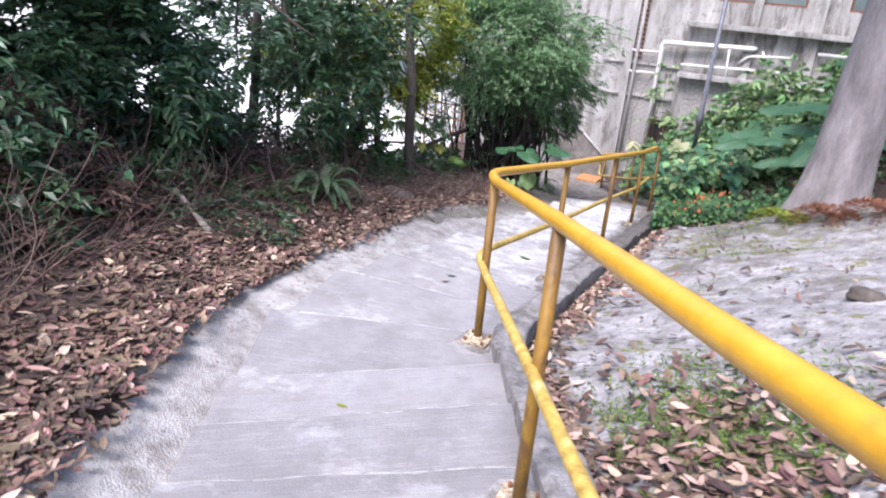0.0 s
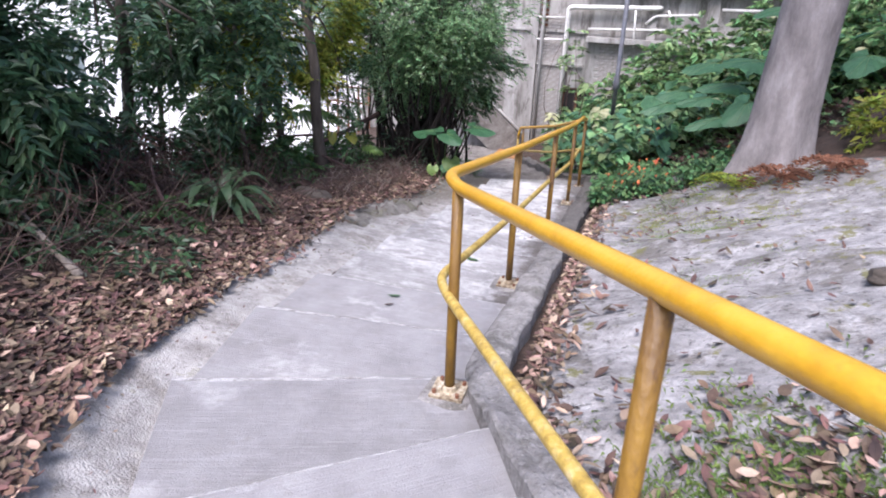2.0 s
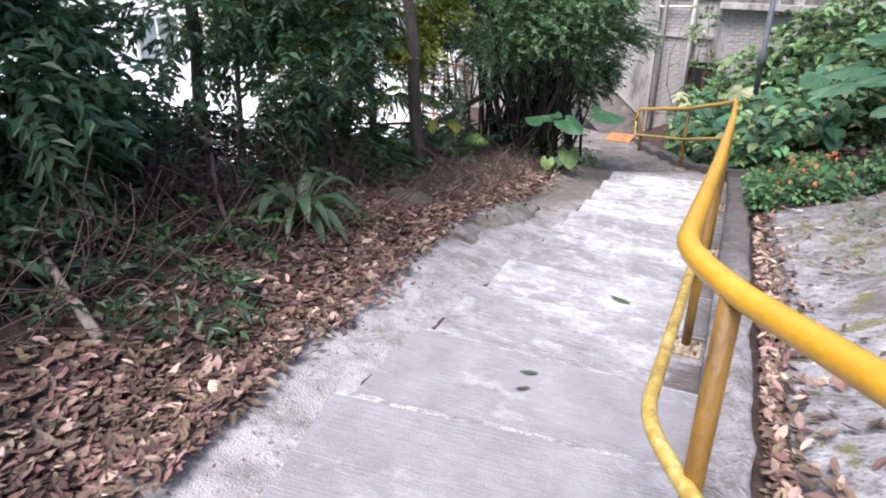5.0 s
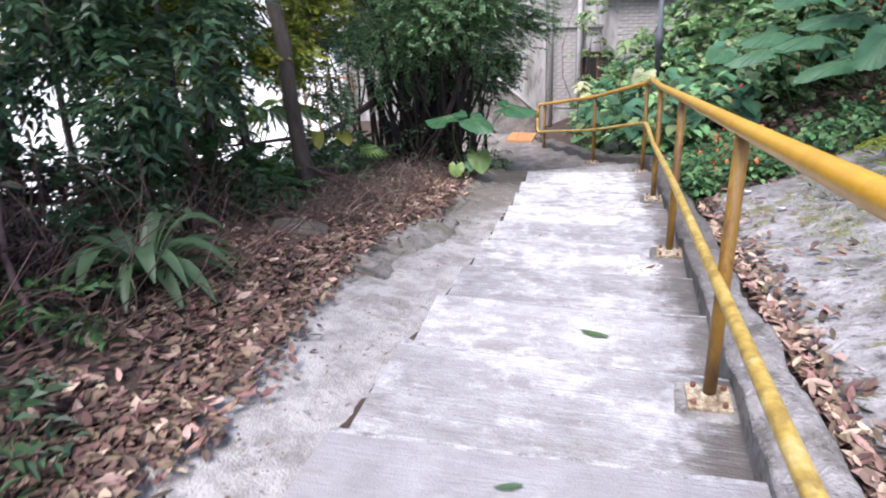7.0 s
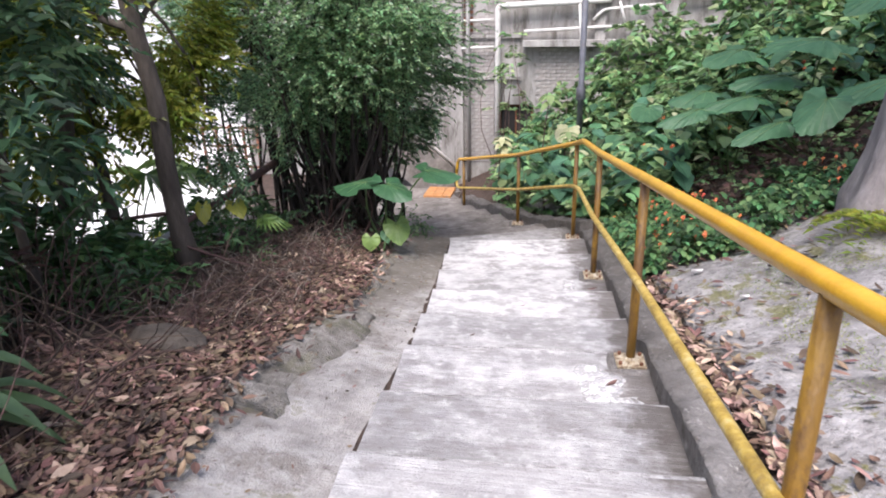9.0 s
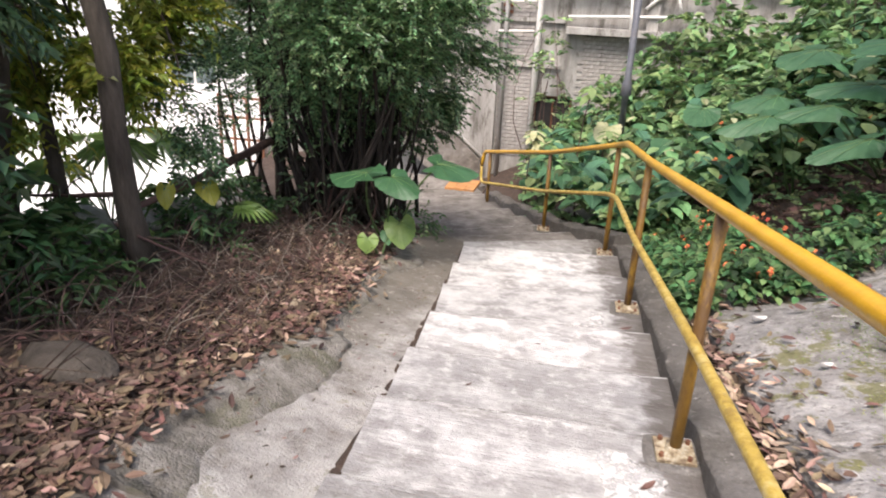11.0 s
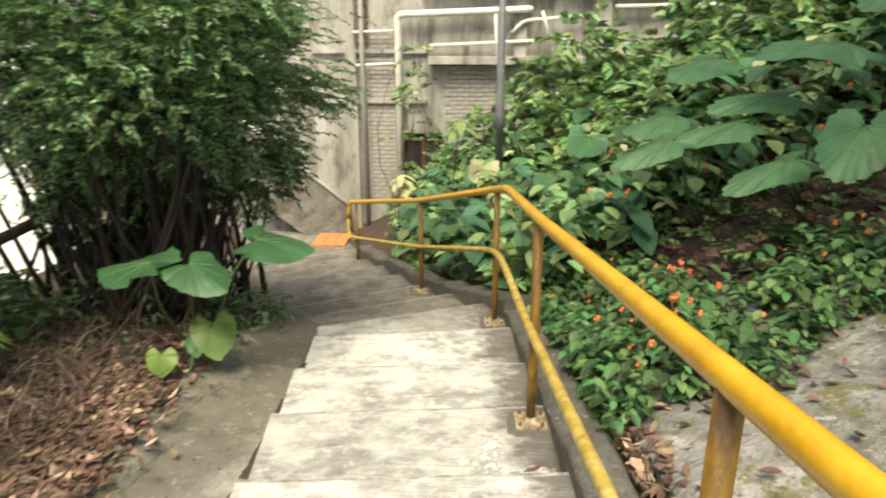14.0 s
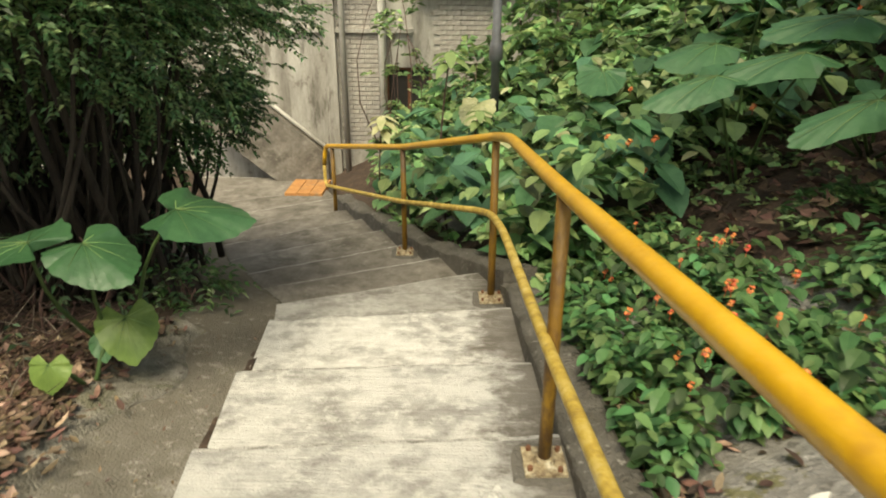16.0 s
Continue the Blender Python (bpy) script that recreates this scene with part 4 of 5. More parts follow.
# ---- brown brush, roots and fallen sticks ----
def brush(name, x0, x1, y0, y1, n, lo, hi, label, rad=0.006, t0=-0.15, t1=0.95, mat=TWIG):
    g = Geo()
    for _ in range(n):
        x, y = rng.uniform(x0, x1), rng.uniform(y0, y1)
        x += left_edge(y) + 2.8
        z = surf(x, y)
        a, tilt, ln = rng.uniform(0, 2 * math.pi), rng.uniform(t0, t1), rng.uniform(lo, hi)
        d = Vector((math.cos(a), math.sin(a), tilt)).normalized() * ln
        limb(g, (x, y, z - 0.02), Vector((x, y, z)) + d, rng.uniform(0.5, 1.4) * rad, rad * 0.3, 0.22, 5, 4)
    return tagged(new(name, g.made(name, mat, True)), label, "brush", kind="stuff")


brush("dry_brush", -5.5, -4.1, 0.0, 8.2, 800, 0.25, 0.85, "tangle of dry brown twigs and roots under the shrubs")
brush("dark_brush", -5.1, -4.2, 0.0, 6.0, 500, 0.3, 0.9, "dark dry stems tangled at the edge of the litter", 0.006, 0.1, 1.3)
brush("tangled_roots", -4.9, -3.8, 7.8, 12.0, 1300, 0.12, 0.5, "tangle of thin reddish-brown roots and twigs", 0.0055, -0.1, 0.7)
brush("pale_rootlets", -4.8, -3.8, 8.0, 11.6, 260, 0.15, 0.45, "thin pale rootlets arching over dead leaves", 0.0045, 0.0, 0.9, PALE_WOOD)
brush("upright_brush", -6.2, -4.7, -0.5, 8.0, 380, 0.4, 1.1, "upright dry brown stems among the shrubs", 0.007, 0.9, 3.5)
brush("fallen_twigs", -4.3, -3.6, 0.5, 11.5, 130, 0.1, 0.4, "thin dry twigs lying on dead leaves", 0.004)


def stick(name, a, b, r, label, mat=TWIG):
    g = Geo()
    a, b = Vector((*a, surf(*a) + r)), Vector((b[0], b[1], surf(b[0], b[1]) + b[2]))
    limb(g, a, b, r, r * 0.55, 0.05, 10, 8)
    return tagged(new(name, g.made(name, mat, True)), label, "branch")


for a, b, r0, r1, lab in (
    ((-5.08, 9.15, -1.14), (-5.45, 12.2, -1.24), 0.024, 0.05, "long bare fallen branch resting across a trunk"),
    ((-5.06, 9.05, -1.0), (-6.15, 9.2, -1.16), 0.02, 0.009, "thin bare branch lying across brush beside a trunk"),
    ((-5.1, 9.0, -1.2), (-4.45, 9.1, -1.45), 0.014, 0.006, "forked dry branch at a trunk's foot"),
):
    g = Geo()
    limb(g, a, b, r0, r1, 0.05, 10, 8)
    for k in range(5):
        p = Vector(a).lerp(Vector(b), 0.15 + 0.17 * k)
        limb(g, p, p + Vector((rng.uniform(-0.3, 0.3), rng.uniform(-0.1, 0.3), rng.uniform(-0.25, 0.2))), r0 * 0.4, 0.002, 0.2, 5, 5)
    tagged(new("fallen_branch", g.made("fallen_branch", TWIG, True)), lab, "branch")
brush("bank_roots", 4.0, 5.4, 12.0, 13.4, 160, 0.2, 0.7, "bare roots and dry stems on a dark earth bank", 0.006, -0.3, 0.5)
stick("fallen_branch", (-3.9, 3.1), (-4.75, 3.6, 0.5), 0.028, "bare grey stick leaning in dead leaves")
stick("fallen_branch", (-4.1, 5.1), (-4.9, 5.7, 0.55), 0.022, "bare grey stick propped in brush")
stick("fallen_branch", (-4.0, 4.6), (-5.4, 4.2, 0.12), 0.03, "mossy stick lying on leaf litter", BARK)
stick("fallen_branch", (-3.82, 3.83), (-4.9, 4.25, 0.32), 0.032, "thick pale dead branch leaning out of the litter", PALE_WOOD)
stick("fallen_branch", (-4.6, 4.15), (-5.1, 3.5, 0.62), 0.016, "thin bleached stick caught in brown brush", PALE_WOOD)
stick("fallen_branch", (-4.7, 5.9), (-5.35, 6.2, 0.42), 0.02, "bare pale stick leaning in brown brush", PALE_WOOD)
stick("fallen_branch", (-5.0, 5.8), (-5.5, 5.95, 0.45), 0.016, "short pale stick leaning in brown brush", PALE_WOOD)


def brush_heap(at, r, h, n, label):
    """A domed pile of dead twigs with withered leaves caught in it."""
    t = plant("brush_heap", at, label, "brush")
    g, g2 = Geo(), Geo()
    for i in range(n):
        a, q = rng.uniform(0, 2 * math.pi), math.sqrt(rng.random())
        p = Vector((r[0] * q * math.cos(a), r[1] * q * math.sin(a), h * (1 - q * q) * rng.random() ** 0.5))
        p.z += surf(at[0] + p.x, at[1] + p.y) - surf(*at)
        d = rand_dir(0.7) * rng.uniform(0.2, 0.55)
        limb(g, p - d * 0.5, p + d * 0.5, rng.uniform(0.003, 0.009), 0.002, 0.18, 5, 4)
        if i % 2:
            spray(g2, p, rand_dir(0.6), rng.uniform(0.1, 0.22), 4, 0.09, 0.03, 0.6)
    piece("twig_tangle", g.made("twig_tangle", TWIG, True), t)
    piece("withered_foliage", g2.made("withered_foliage", DRY_FROND), t, "withered brown leaves")
    return t


brush_heap((-4.95, 3.05), (0.75, 0.95), 1.1, 900, "tall heap of dead brown twigs and withered leaves")
brush_heap((-5.1, 5.3), (0.6, 0.8), 0.6, 450, "low heap of dead brown twigs behind a strap-leaved plant")
stick("fallen_branch", (-4.3, 1.6), (-5.4, 3.0, 1.1), 0.02, "thin bare branch arching over dead leaves")


# ---- leaf litter ----
def litter(name, spots, n, lo, hi, label, seed=3, mat=LITTER, pile=0.035):
    """Curled dead leaves scattered over the ground; spots gives one place at a time."""
    r = random.Random(seed)
    g = Geo()
    for _ in range(n):
        x, y = spots(r)
        z = surf(x, y) + r.uniform(0.004, pile)
        ln, a = r.uniform(lo, hi), r.uniform(0, 2 * math.pi)
        w, curl = ln * r.uniform(0.3, 0.5), r.uniform(-0.25, 0.6) * ln
        m = Matrix.Translation((x, y, z)) @ Euler((r.uniform(-0.5, 0.5), r.uniform(-0.5, 0.5), a)).to_matrix().to_4x4()
        rows = ((-0.5, 0.05), (-0.2, 0.85), (0.15, 1.0), (0.42, 0.45), (0.55, 0.03))
        vs = []
        for s, ww in rows:
            lift = curl * (s * s)
            vs += [m @ Vector((s * ln, -w * ww / 2, lift + 0.15 * w * ww)), m @ Vector((s * ln, 0, lift)), m @ Vector((s * ln, w * ww / 2, lift + 0.15 * w * ww))]
        g.add(vs, [(3 * i + j, 3 * i + j + 1, 3 * i + j + 4, 3 * i + j + 3) for i in range(4) for j in range(2)])
    return tagged(new(name, g.made(name, mat)), label, "leaves", kind="stuff")


def left_spot(r):
    while True:
        y = r.uniform(-0.6, 11.6)
        d = abs(r.gauss(0.0, 0.55 if y < 5 else 0.7 if y < 8.4 else 0.4))
        x = left_edge(y) - lerp_line(APRON_WIDTH, y) + (0.08 if y > 4 else 0.17) - d + 0.1 * r.gauss(0, 1)
        if d < 0.25 or fbm(x, y, 1.6, 6.0) > -0.1 or r.random() < 0.25:
            return x, y


def gutter_spot(r):
    y = r.uniform(0.5, 12.2)
    return rail_line(y) + 0.41 + 0.05 * r.gauss(0, 1) + (abs(r.gauss(0, 0.1)) if r.random() < 0.3 else 0), y


def slab_spot(r):
    if r.random() < 0.55:
        return r.gauss(0.4, 0.5), r.gauss(2.3, 0.55)
    y = r.uniform(2, 11.5)
    return rail_line(y) + 0.55 + abs(r.gauss(0, 1.2)), y


def clear(spot):
    """Keeps the leaves of the slope off the steps."""
    def f(r):
        while True:
            x, y = spot(r)
            if x > rail_line(y) + 0.4 or x < left_edge(y) - 0.3:
                return x, y
    return f


litter("leaf_litter", clear(left_spot), 21000, 0.035, 0.09, "thick reddish-brown dead leaves on the bank")
litter("pale_leaves", clear(left_spot), 1500, 0.06, 0.12, "larger pale tan leaves on top of the litter", 9, PALE_LITTER)
litter("gutter_leaves", clear(gutter_spot), 1700, 0.045, 0.1, "dead brown leaves collected behind the kerb", 4)
litter("gutter_pale_leaves", clear(gutter_spot), 750, 0.05, 0.1, "curled pale tan leaves on top behind the kerb", 24, PALE_LITTER, 0.05)
litter("slope_leaves", clear(slab_spot), 620, 0.05, 0.11, "scattered dead leaves on the concrete slope", 5)


def grass_spot(r):
    return r.gauss(0.5, 0.42), r.gauss(2.45, 0.5)


litter("grass_leaves", clear(grass_spot), 620, 0.05, 0.11, "dead brown leaves lying in and round the grass", 25, LITTER, 0.055)
litter("grass_pale_leaves", clear(grass_spot), 260, 0.05, 0.11, "pale tan leaves lying on the grass", 26, PALE_LITTER, 0.07)


def apron_spot(r):
    y = r.uniform(2.0, 11.6)
    return left_edge(y) - r.uniform(0.03, 0.75 * lerp_line(APRON_WIDTH, y)), y


litter("apron_crumbs", apron_spot, 330, 0.012, 0.035, "dark crumbs of dead leaf on the apron", 17)


def lone_leaf(x, y, ln, turn, mat, label):
    z = surface_z(x, y) + 0.012
    g = Geo()
    m = pose(x, y, z, 0, 0, turn)
    vs = []
    for s, w in ((-0.5, 0.04), (-0.2, 0.8), (0.1, 1.0), (0.38, 0.5), (0.5, 0.03)):
        vs += [m @ Vector((s * ln, sg * w * ln * 0.16, 0.05 * ln * (4 * s * s) + 0.02 * abs(sg) * ln)) for sg in (-1, 0, 1)]
    g.add(vs, [(3 * i + j, 3 * i + j + 1, 3 * i + j + 4, 3 * i + j + 3) for i in range(4) for j in range(2)])
    return tagged(new("fallen_leaf", g.made("fallen_leaf", mat)), label, "leaf", "leaves on the steps")


for x, y, ln, turn, mat, lab in ((-1.86, 6.3, 0.16, -15, LEAF, "single green leaf lying on a concrete step"), (-1.98, 4.72, 0.08, 35, SOIL, "small dark dry leaf on a concrete step"), (-2.0, 4.86, 0.1, 20, LEAF_DARK, "thin dry leaf on a concrete step"), (-1.28, 2.3, 0.07, 10, LEAF_YELLOW, "small yellow leaf on a concrete step"), (-1.05, 3.85, 0.07, 80, LEAF_YELLOW, "yellow leaf beside a railing post"), (-1.65, 9.6, 0.1, 30, LITTER, "curled dry leaf at the edge of a step"), (-1.6, 7.7, 0.1, 50, LITTER, "dry leaf beside a base plate"), (-2.5, 8.4, 0.05, 50, LITTER, "crumb of dry leaf on a step"), (-2.2, 9.2, 0.05, 10, LITTER, "crumb of dry leaf on a step")):
    lone_leaf(x, y, ln, turn, mat, lab)


def curled_leaf(x, y, ln, label):
    g = Geo()
    m = pose(x, y, surf(x, y) + 0.02, 0, 12, 35)
    vs = []
    for s, w in ((-0.5, 0.1), (-0.25, 0.8), (0.0, 1.0), (0.25, 0.8), (0.5, 0.08)):
        vs += [m @ Vector((s * ln, sg * w * ln * 0.2, 0.3 * ln * (4 * s * s) * 0.4 + 0.22 * sg * sg * ln)) for sg in (-1, -0.5, 0, 0.5, 1)]
    g.add(vs, [(5 * i + j, 5 * i + j + 1, 5 * i + j + 6, 5 * i + j + 5) for i in range(4) for j in range(4)])
    return tagged(new("curled_leaf", g.made("curled_leaf", BLEACHED, True)), label, "leaf")


curled_leaf(-0.8, 9.75, 0.13, "curled bleached white dead leaf on the concrete slope")
curled_leaf(-0.62, 8.95, 0.1, "curled bleached pale leaf near moss on the slope")


# ---- large single leaves ----
def big_leaf(parent, foot, tip_at, length, width, turn, pitch, mat=TARO, heart=0.32, wave=0.04, roll=0.0, ruffle=0.0):
    """An elephant-ear leaf on its stalk: a lobed, veined, slightly wavy blade."""
    g = Geo()
    limb(g, foot, tip_at, 0.013, 0.008, 0.1, 6, 6)
    stalk = piece("stalk", g.made("stalk", LEAF, True), parent)
    g = Geo()
    m = Matrix.Translation(tip_at) @ Euler((radians(roll), radians(pitch), radians(turn))).to_matrix().to_4x4()
    n, rings = 72, 5
    rim = []
    for i in range(n):
        a = 2 * math.pi * i / n - math.pi
        e = abs(a) / math.pi
        scallop = 1 + (0.035 + 0.4 * ruffle) * abs(math.sin(9 * a + 0.6)) + 0.03 * fbm(math.cos(a) + foot[0], math.sin(a) + length, 2.0)
        px, py = 0.2 + (0.5 + 0.07 * max(0, 1 - e / 0.14)) * scallop * math.cos(a), (0.52 - 0.1 * math.cos(a)) * scallop * math.sin(a)
        if e > 0.86:
            k = (1 - (1 - (e - 0.86) / 0.14) ** 2.2) * min(1.0, heart * 3)
            px, py = px + (-0.03 - px) * k, py * (1 - 0.45 * k)
        rim.append((px * length * 1.05, py * width * 1.05))
    g.v.append(tuple(m @ Vector((0, 0, 0))))
    for k in range(1, rings + 1):
        s = k / rings
        for i, (px, py) in enumerate(rim):
            vein = 0.004 * length * math.cos(i * math.pi / 6) * s
            z = -0.16 * length * s * s * (1 if px > 0 else 0.4) + 0.1 * abs(py) * s * s + vein + wave * length * math.sin(i * math.pi / 12 + length * 9) * s * s
            g.v.append(tuple(m @ Vector((px * s, py * s, z))))
    for i in range(n):
        j = (i + 1) % n
        g.f.append((0, 1 + i, 1 + j))
        for k in range(rings - 1):
            a, b = 1 + k * n, 1 + (k + 1) * n
            g.f.append((a + i, b + i, b + j, a + j))
    piece("leaf", g.made("leaf", mat, True), parent)
    g = Geo()
    for i in (0, 8, 16, 26, 46, 56, 64):
        px, py = rim[(i + 36) % n]
        g.tube([m @ Vector((px * s, py * s, -0.16 * length * s * s * (1 if px > 0 else 0.4) + 0.1 * abs(py) * s * s + 0.003)) for s in (0.02, 0.35, 0.65, 0.93)], [0.005 * length, 0.0035 * length, 0.0025 * length, 0.0012 * length], 5)
    piece("midrib", g.made("midrib", LEAF_LIGHT, True), parent, "pale leaf veins")


def taro(at, leaves, label, z=None, tilt=0.0, ruffle=0.05):
    """leaves: (dx, dy, height, length, width, turn, pitch, material)."""
    t = plant("taro_plant", at, label, "plant", z)
    for dx, dy, h, ln, w, turn, pitch, mat in leaves:
        big_leaf(t, (0.1 * dx, 0.1 * dy, 0), (dx, dy, h), ln, w * (0.82 if ruffle > 0.1 else 1.0), turn, pitch, mat, roll=tilt * math.cos(radians(turn)), ruffle=ruffle)
    return t


# this clump has the shrub's shade painted into its leaves
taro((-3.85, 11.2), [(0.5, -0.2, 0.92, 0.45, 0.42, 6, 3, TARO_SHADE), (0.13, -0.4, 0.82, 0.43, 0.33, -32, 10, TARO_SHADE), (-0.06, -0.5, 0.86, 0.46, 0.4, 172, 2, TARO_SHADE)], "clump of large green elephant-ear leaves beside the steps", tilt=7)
taro((-3.8, 10.75), [(0.12, 0.2, 0.27, 0.3, 0.26, -60, 46, YOUNG_LEAF), (-0.05, -0.2, 0.24, 0.17, 0.17, -85, 62, YOUNG_LEAF), (0.02, 0.12, 0.18, 0.14, 0.11, -60, 40, TARO)], "small heart-shaped green leaves at the edge of the apron")
taro((-4.5, 3.7), [(0.0, -0.25, 0.42, 0.34, 0.3, -70, 30, TARO)], "single broad green leaf in the brown brush")
taro((-5.4, 9.4), [(0.35, 0.1, 0.55, 0.2, 0.12, -60, 50, LEAF_YELLOW), (0.5, 0.4, 0.5, 0.22, 0.16, -40, 30, LEAF_YELLOW)], "yellowing broad leaves beside a thin trunk")


def strap_plant(at, n, ln, label, mat, upright=0.75):
    """A rosette of long arching strap leaves."""
    t = plant("strap_leaf_plant", at, label)
    for i in range(n):
        a = 2 * math.pi * i / n + rng.uniform(-0.25, 0.25)
        l, w, up = ln * rng.uniform(0.7, 1.1), rng.uniform(0.036, 0.055), upright * rng.uniform(0.55, 1.3)
        d, s = Vector((math.cos(a), math.sin(a), 0)), Vector((-math.sin(a), math.cos(a), 0))
        g = Geo()
        for k in range(9):
            u = k / 8
            c = d * l * u * 0.8 + Vector((0, 0, l * (up * u * 1.5 - 1.35 * u * u * up ** 0.5)))
            ww = w * (0.5 + 0.9 * u) * (1 - u ** 4) + 0.003
            g.v += [tuple(c + s * ww + Vector((0, 0, 0.35 * ww))), tuple(c), tuple(c - s * ww + Vector((0, 0, 0.35 * ww)))]
        g.f = [(3 * k + j, 3 * k + j + 1, 3 * k + j + 4, 3 * k + j + 3) for k in range(8) for j in range(2)]
        piece("leaf", g.made("leaf", mat, True), t)
    return t


strap_plant((-4.45, 6.1), 34, 0.7, "rosette of long arching dark green strap leaves", LEAF_DARK, 1.0)
strap_plant((-5.4, 6.6), 12, 0.6, "smaller rosette of strap leaves in shade", LEAF_DARK)


def fan_palm(at, z, n, ln, label):
    t = plant("fan_palm", at, label, "palm")
    h = z - surf(*at)
    for k in range(n):
        a = 2 * math.pi * k / n + 0.4
        head = Vector((0.5 * math.cos(a), 0.5 * math.sin(a), h + 0.15 * math.sin(3 * k)))
        g = Geo()
        limb(g, (0, 0, 0), head, 0.012, 0.007, 0.1, 5, 5)
        piece("stalk", g.made("stalk", LEAF, True), t)
        g = Geo()
        d, s = Vector((math.cos(a), math.sin(a), -0.1)), Vector((-math.sin(a), math.cos(a), 0))
        for i in range(17):
            b = (i - 8) / 8 * 1.9
            blade(g, head, d * math.cos(b) + s * math.sin(b), Vector((0, 0, 1)), ln * (1 - 0.2 * abs(b)), 0.05, 0.3, 0.35)
        piece("frond", g.made("frond", YOUNG_LEAF, True), t)
    return t


fan_palm((-6.5, 10.6), -1.1, 6, 0.55, "low bright green fan palm behind a trunk")
fan_palm((-5.3, 10.0), -1.4, 3, 0.3, "small fan palm seedling in brush")


# ---- uphill side: grass, rocks, ground cover ----
def grass_patch(name, cx, cy, rx, ry, n, label, seed=8, hi=0.09, mat=GRASS):
    r = random.Random(seed)
    g = Geo()
    for _ in range(n):
        x, y = cx + r.gauss(0, rx), cy + r.gauss(0, ry)
        if x < rail_line(y) + 0.6 or fbm(x, y, 2.2, 3.0) < -0.12:
            continue
        p = Vector((x, y, surf(x, y)))
        blade(g, p, Vector((r.uniform(-1, 1), r.uniform(-1, 1), r.uniform(0.3, 1.4))), rand_dir(), r.uniform(0.3 * hi, hi), r.uniform(0.09, 0.22) * hi, 0.2, 0.3)
    return tagged(new(name, g.made(name, mat)), label, "grass" if hi > 0.05 else "moss", kind="stuff")


grass_patch("grass", 0.45, 2.55, 0.4, 0.5, 13000, "low patch of green grass and moss on the concrete slope", 8, 0.07)
for x, y, rx, ry, n, sd in ((-0.35, 8.3, 0.25, 0.3, 3200, 31), (-0.1, 7.4, 0.25, 0.2, 2200, 32), (0.5, 7.9, 0.35, 0.3, 2600, 33), (-0.2, 9.3, 0.25, 0.25, 2200, 34), (0.9, 9.2, 0.4, 0.3, 2600, 35), (0.2, 5.9, 0.25, 0.25, 1600, 36)):
    grass_patch("moss_patch", x, y, rx, ry, n, "thin yellow-green moss patch on the concrete slope", sd, 0.026, LEAF_YELLOW if sd % 2 else GRASS)


def rock(at, size, label, mat=SLAB, sink=0.35):
    bm = bmesh.new()
    bmesh.ops.create_icosphere(bm, subdivisions=3, radius=1)
    for v in bm.verts:
        k = 1 + 0.35 * noise.fractal(v.co * 1.3 + Vector((at[0] * 3, at[1] * 5, 0)), 1.0, 2.0, 3)
        v.co = Vector((v.co.x * size[0] * k, v.co.y * size[1] * k, v.co.z * size[2] * k))
    me = bpy.data.meshes.new("rock")
    bm.to_mesh(me)
    bm.free()
    me.materials.append(mat)
    me.polygons.foreach_set("use_smooth", [True] * len(me.polygons))
    ob = tagged(new("rock", me), label, "rock")
    ob.matrix_basis = Matrix.Translation((at[0], at[1], surf(*at) + size[2] * (1 - 2 * sink) * 0.6))
    return ob


rock((1.05, 5.0), (0.13, 0.1, 0.06), "small dark mossy stone on the concrete slope", BARK)
rock((-6.4, 10.0), (0.35, 0.3, 0.22), "pale boulder behind the brush", APRON)
rock((-6.0, 10.9), (0.3, 0.22, 0.16), "pale boulder beside a fallen branch", APRON)
for x, y, size in ((-6.2, 11.1, (0.28, 0.22, 0.15)), (-5.85, 11.7, (0.22, 0.2, 0.12)), (-6.6, 11.7, (0.34, 0.26, 0.2)), (-6.0, 10.4, (0.2, 0.16, 0.1)), (-6.75, 10.5, (0.26, 0.22, 0.16)), (-6.4, 12.4, (0.3, 0.24, 0.18))):
    rock((x, y), size, "pale weathered stone lying on the bank below the shrubs", APRON)
rock((-4.3, 7.6), (0.26, 0.18, 0.1), "dark half-buried stone in leaf litter", BARK, 0.55)
rock((-2.0, 15.0), (0.28, 0.2, 0.12), "broken dark stone beside the railing", KERB)
rock((-2.3, 15.7), (0.22, 0.2, 0.12), "broken dark stone among weeds", KERB)


def groundcover(name, spots, n, leaf, mat, label, h=0.35):
    r = random.Random(len(label))
    g = Geo()
    for _ in range(n):
        x, y = spots(r)
        p = Vector((x, y, surf(x, y) + h * r.random() ** 1.3))
        spray(g, p, Vector((r.uniform(-1, 1), r.uniform(-1, 1), r.uniform(0.0, 0.8))), r.uniform(0.08, 0.2), 3, leaf, leaf * 0.62, 0.4)
    return tagged(new(name, g.made(name, mat)), label, "ground cover", kind="stuff")


def lantana_spot(r):
    while True:
        x, y = r.uniform(-1.6, 1.4), r.uniform(9.9, 14.6)
        if x > rail_line(y) + 0.28 and y > 10.0 + 0.28 * max(0, x + 1.2) + 0.4 * fbm(x, y, 1.5) and y < 14.4 - 2.9 * max(0.0, min(1.0, (x + 1.1) / 0.8)) + 0.5 * fbm(x, y, 2.0) and (fbm(x, y, 2.6, 4.0) > -0.12 or r.random() < 0.15):
            return x, y


def slope_spot(r):
    while True:
        x, y = r.uniform(-3.2, 5.5), r.uniform(12.2, 18.6)
        if x > rail_line(y) + 0.3 and y > 12.3 + 1.0 * max(0.0, min(1.0, (x + 1.0) / 0.8)):
            return x, y


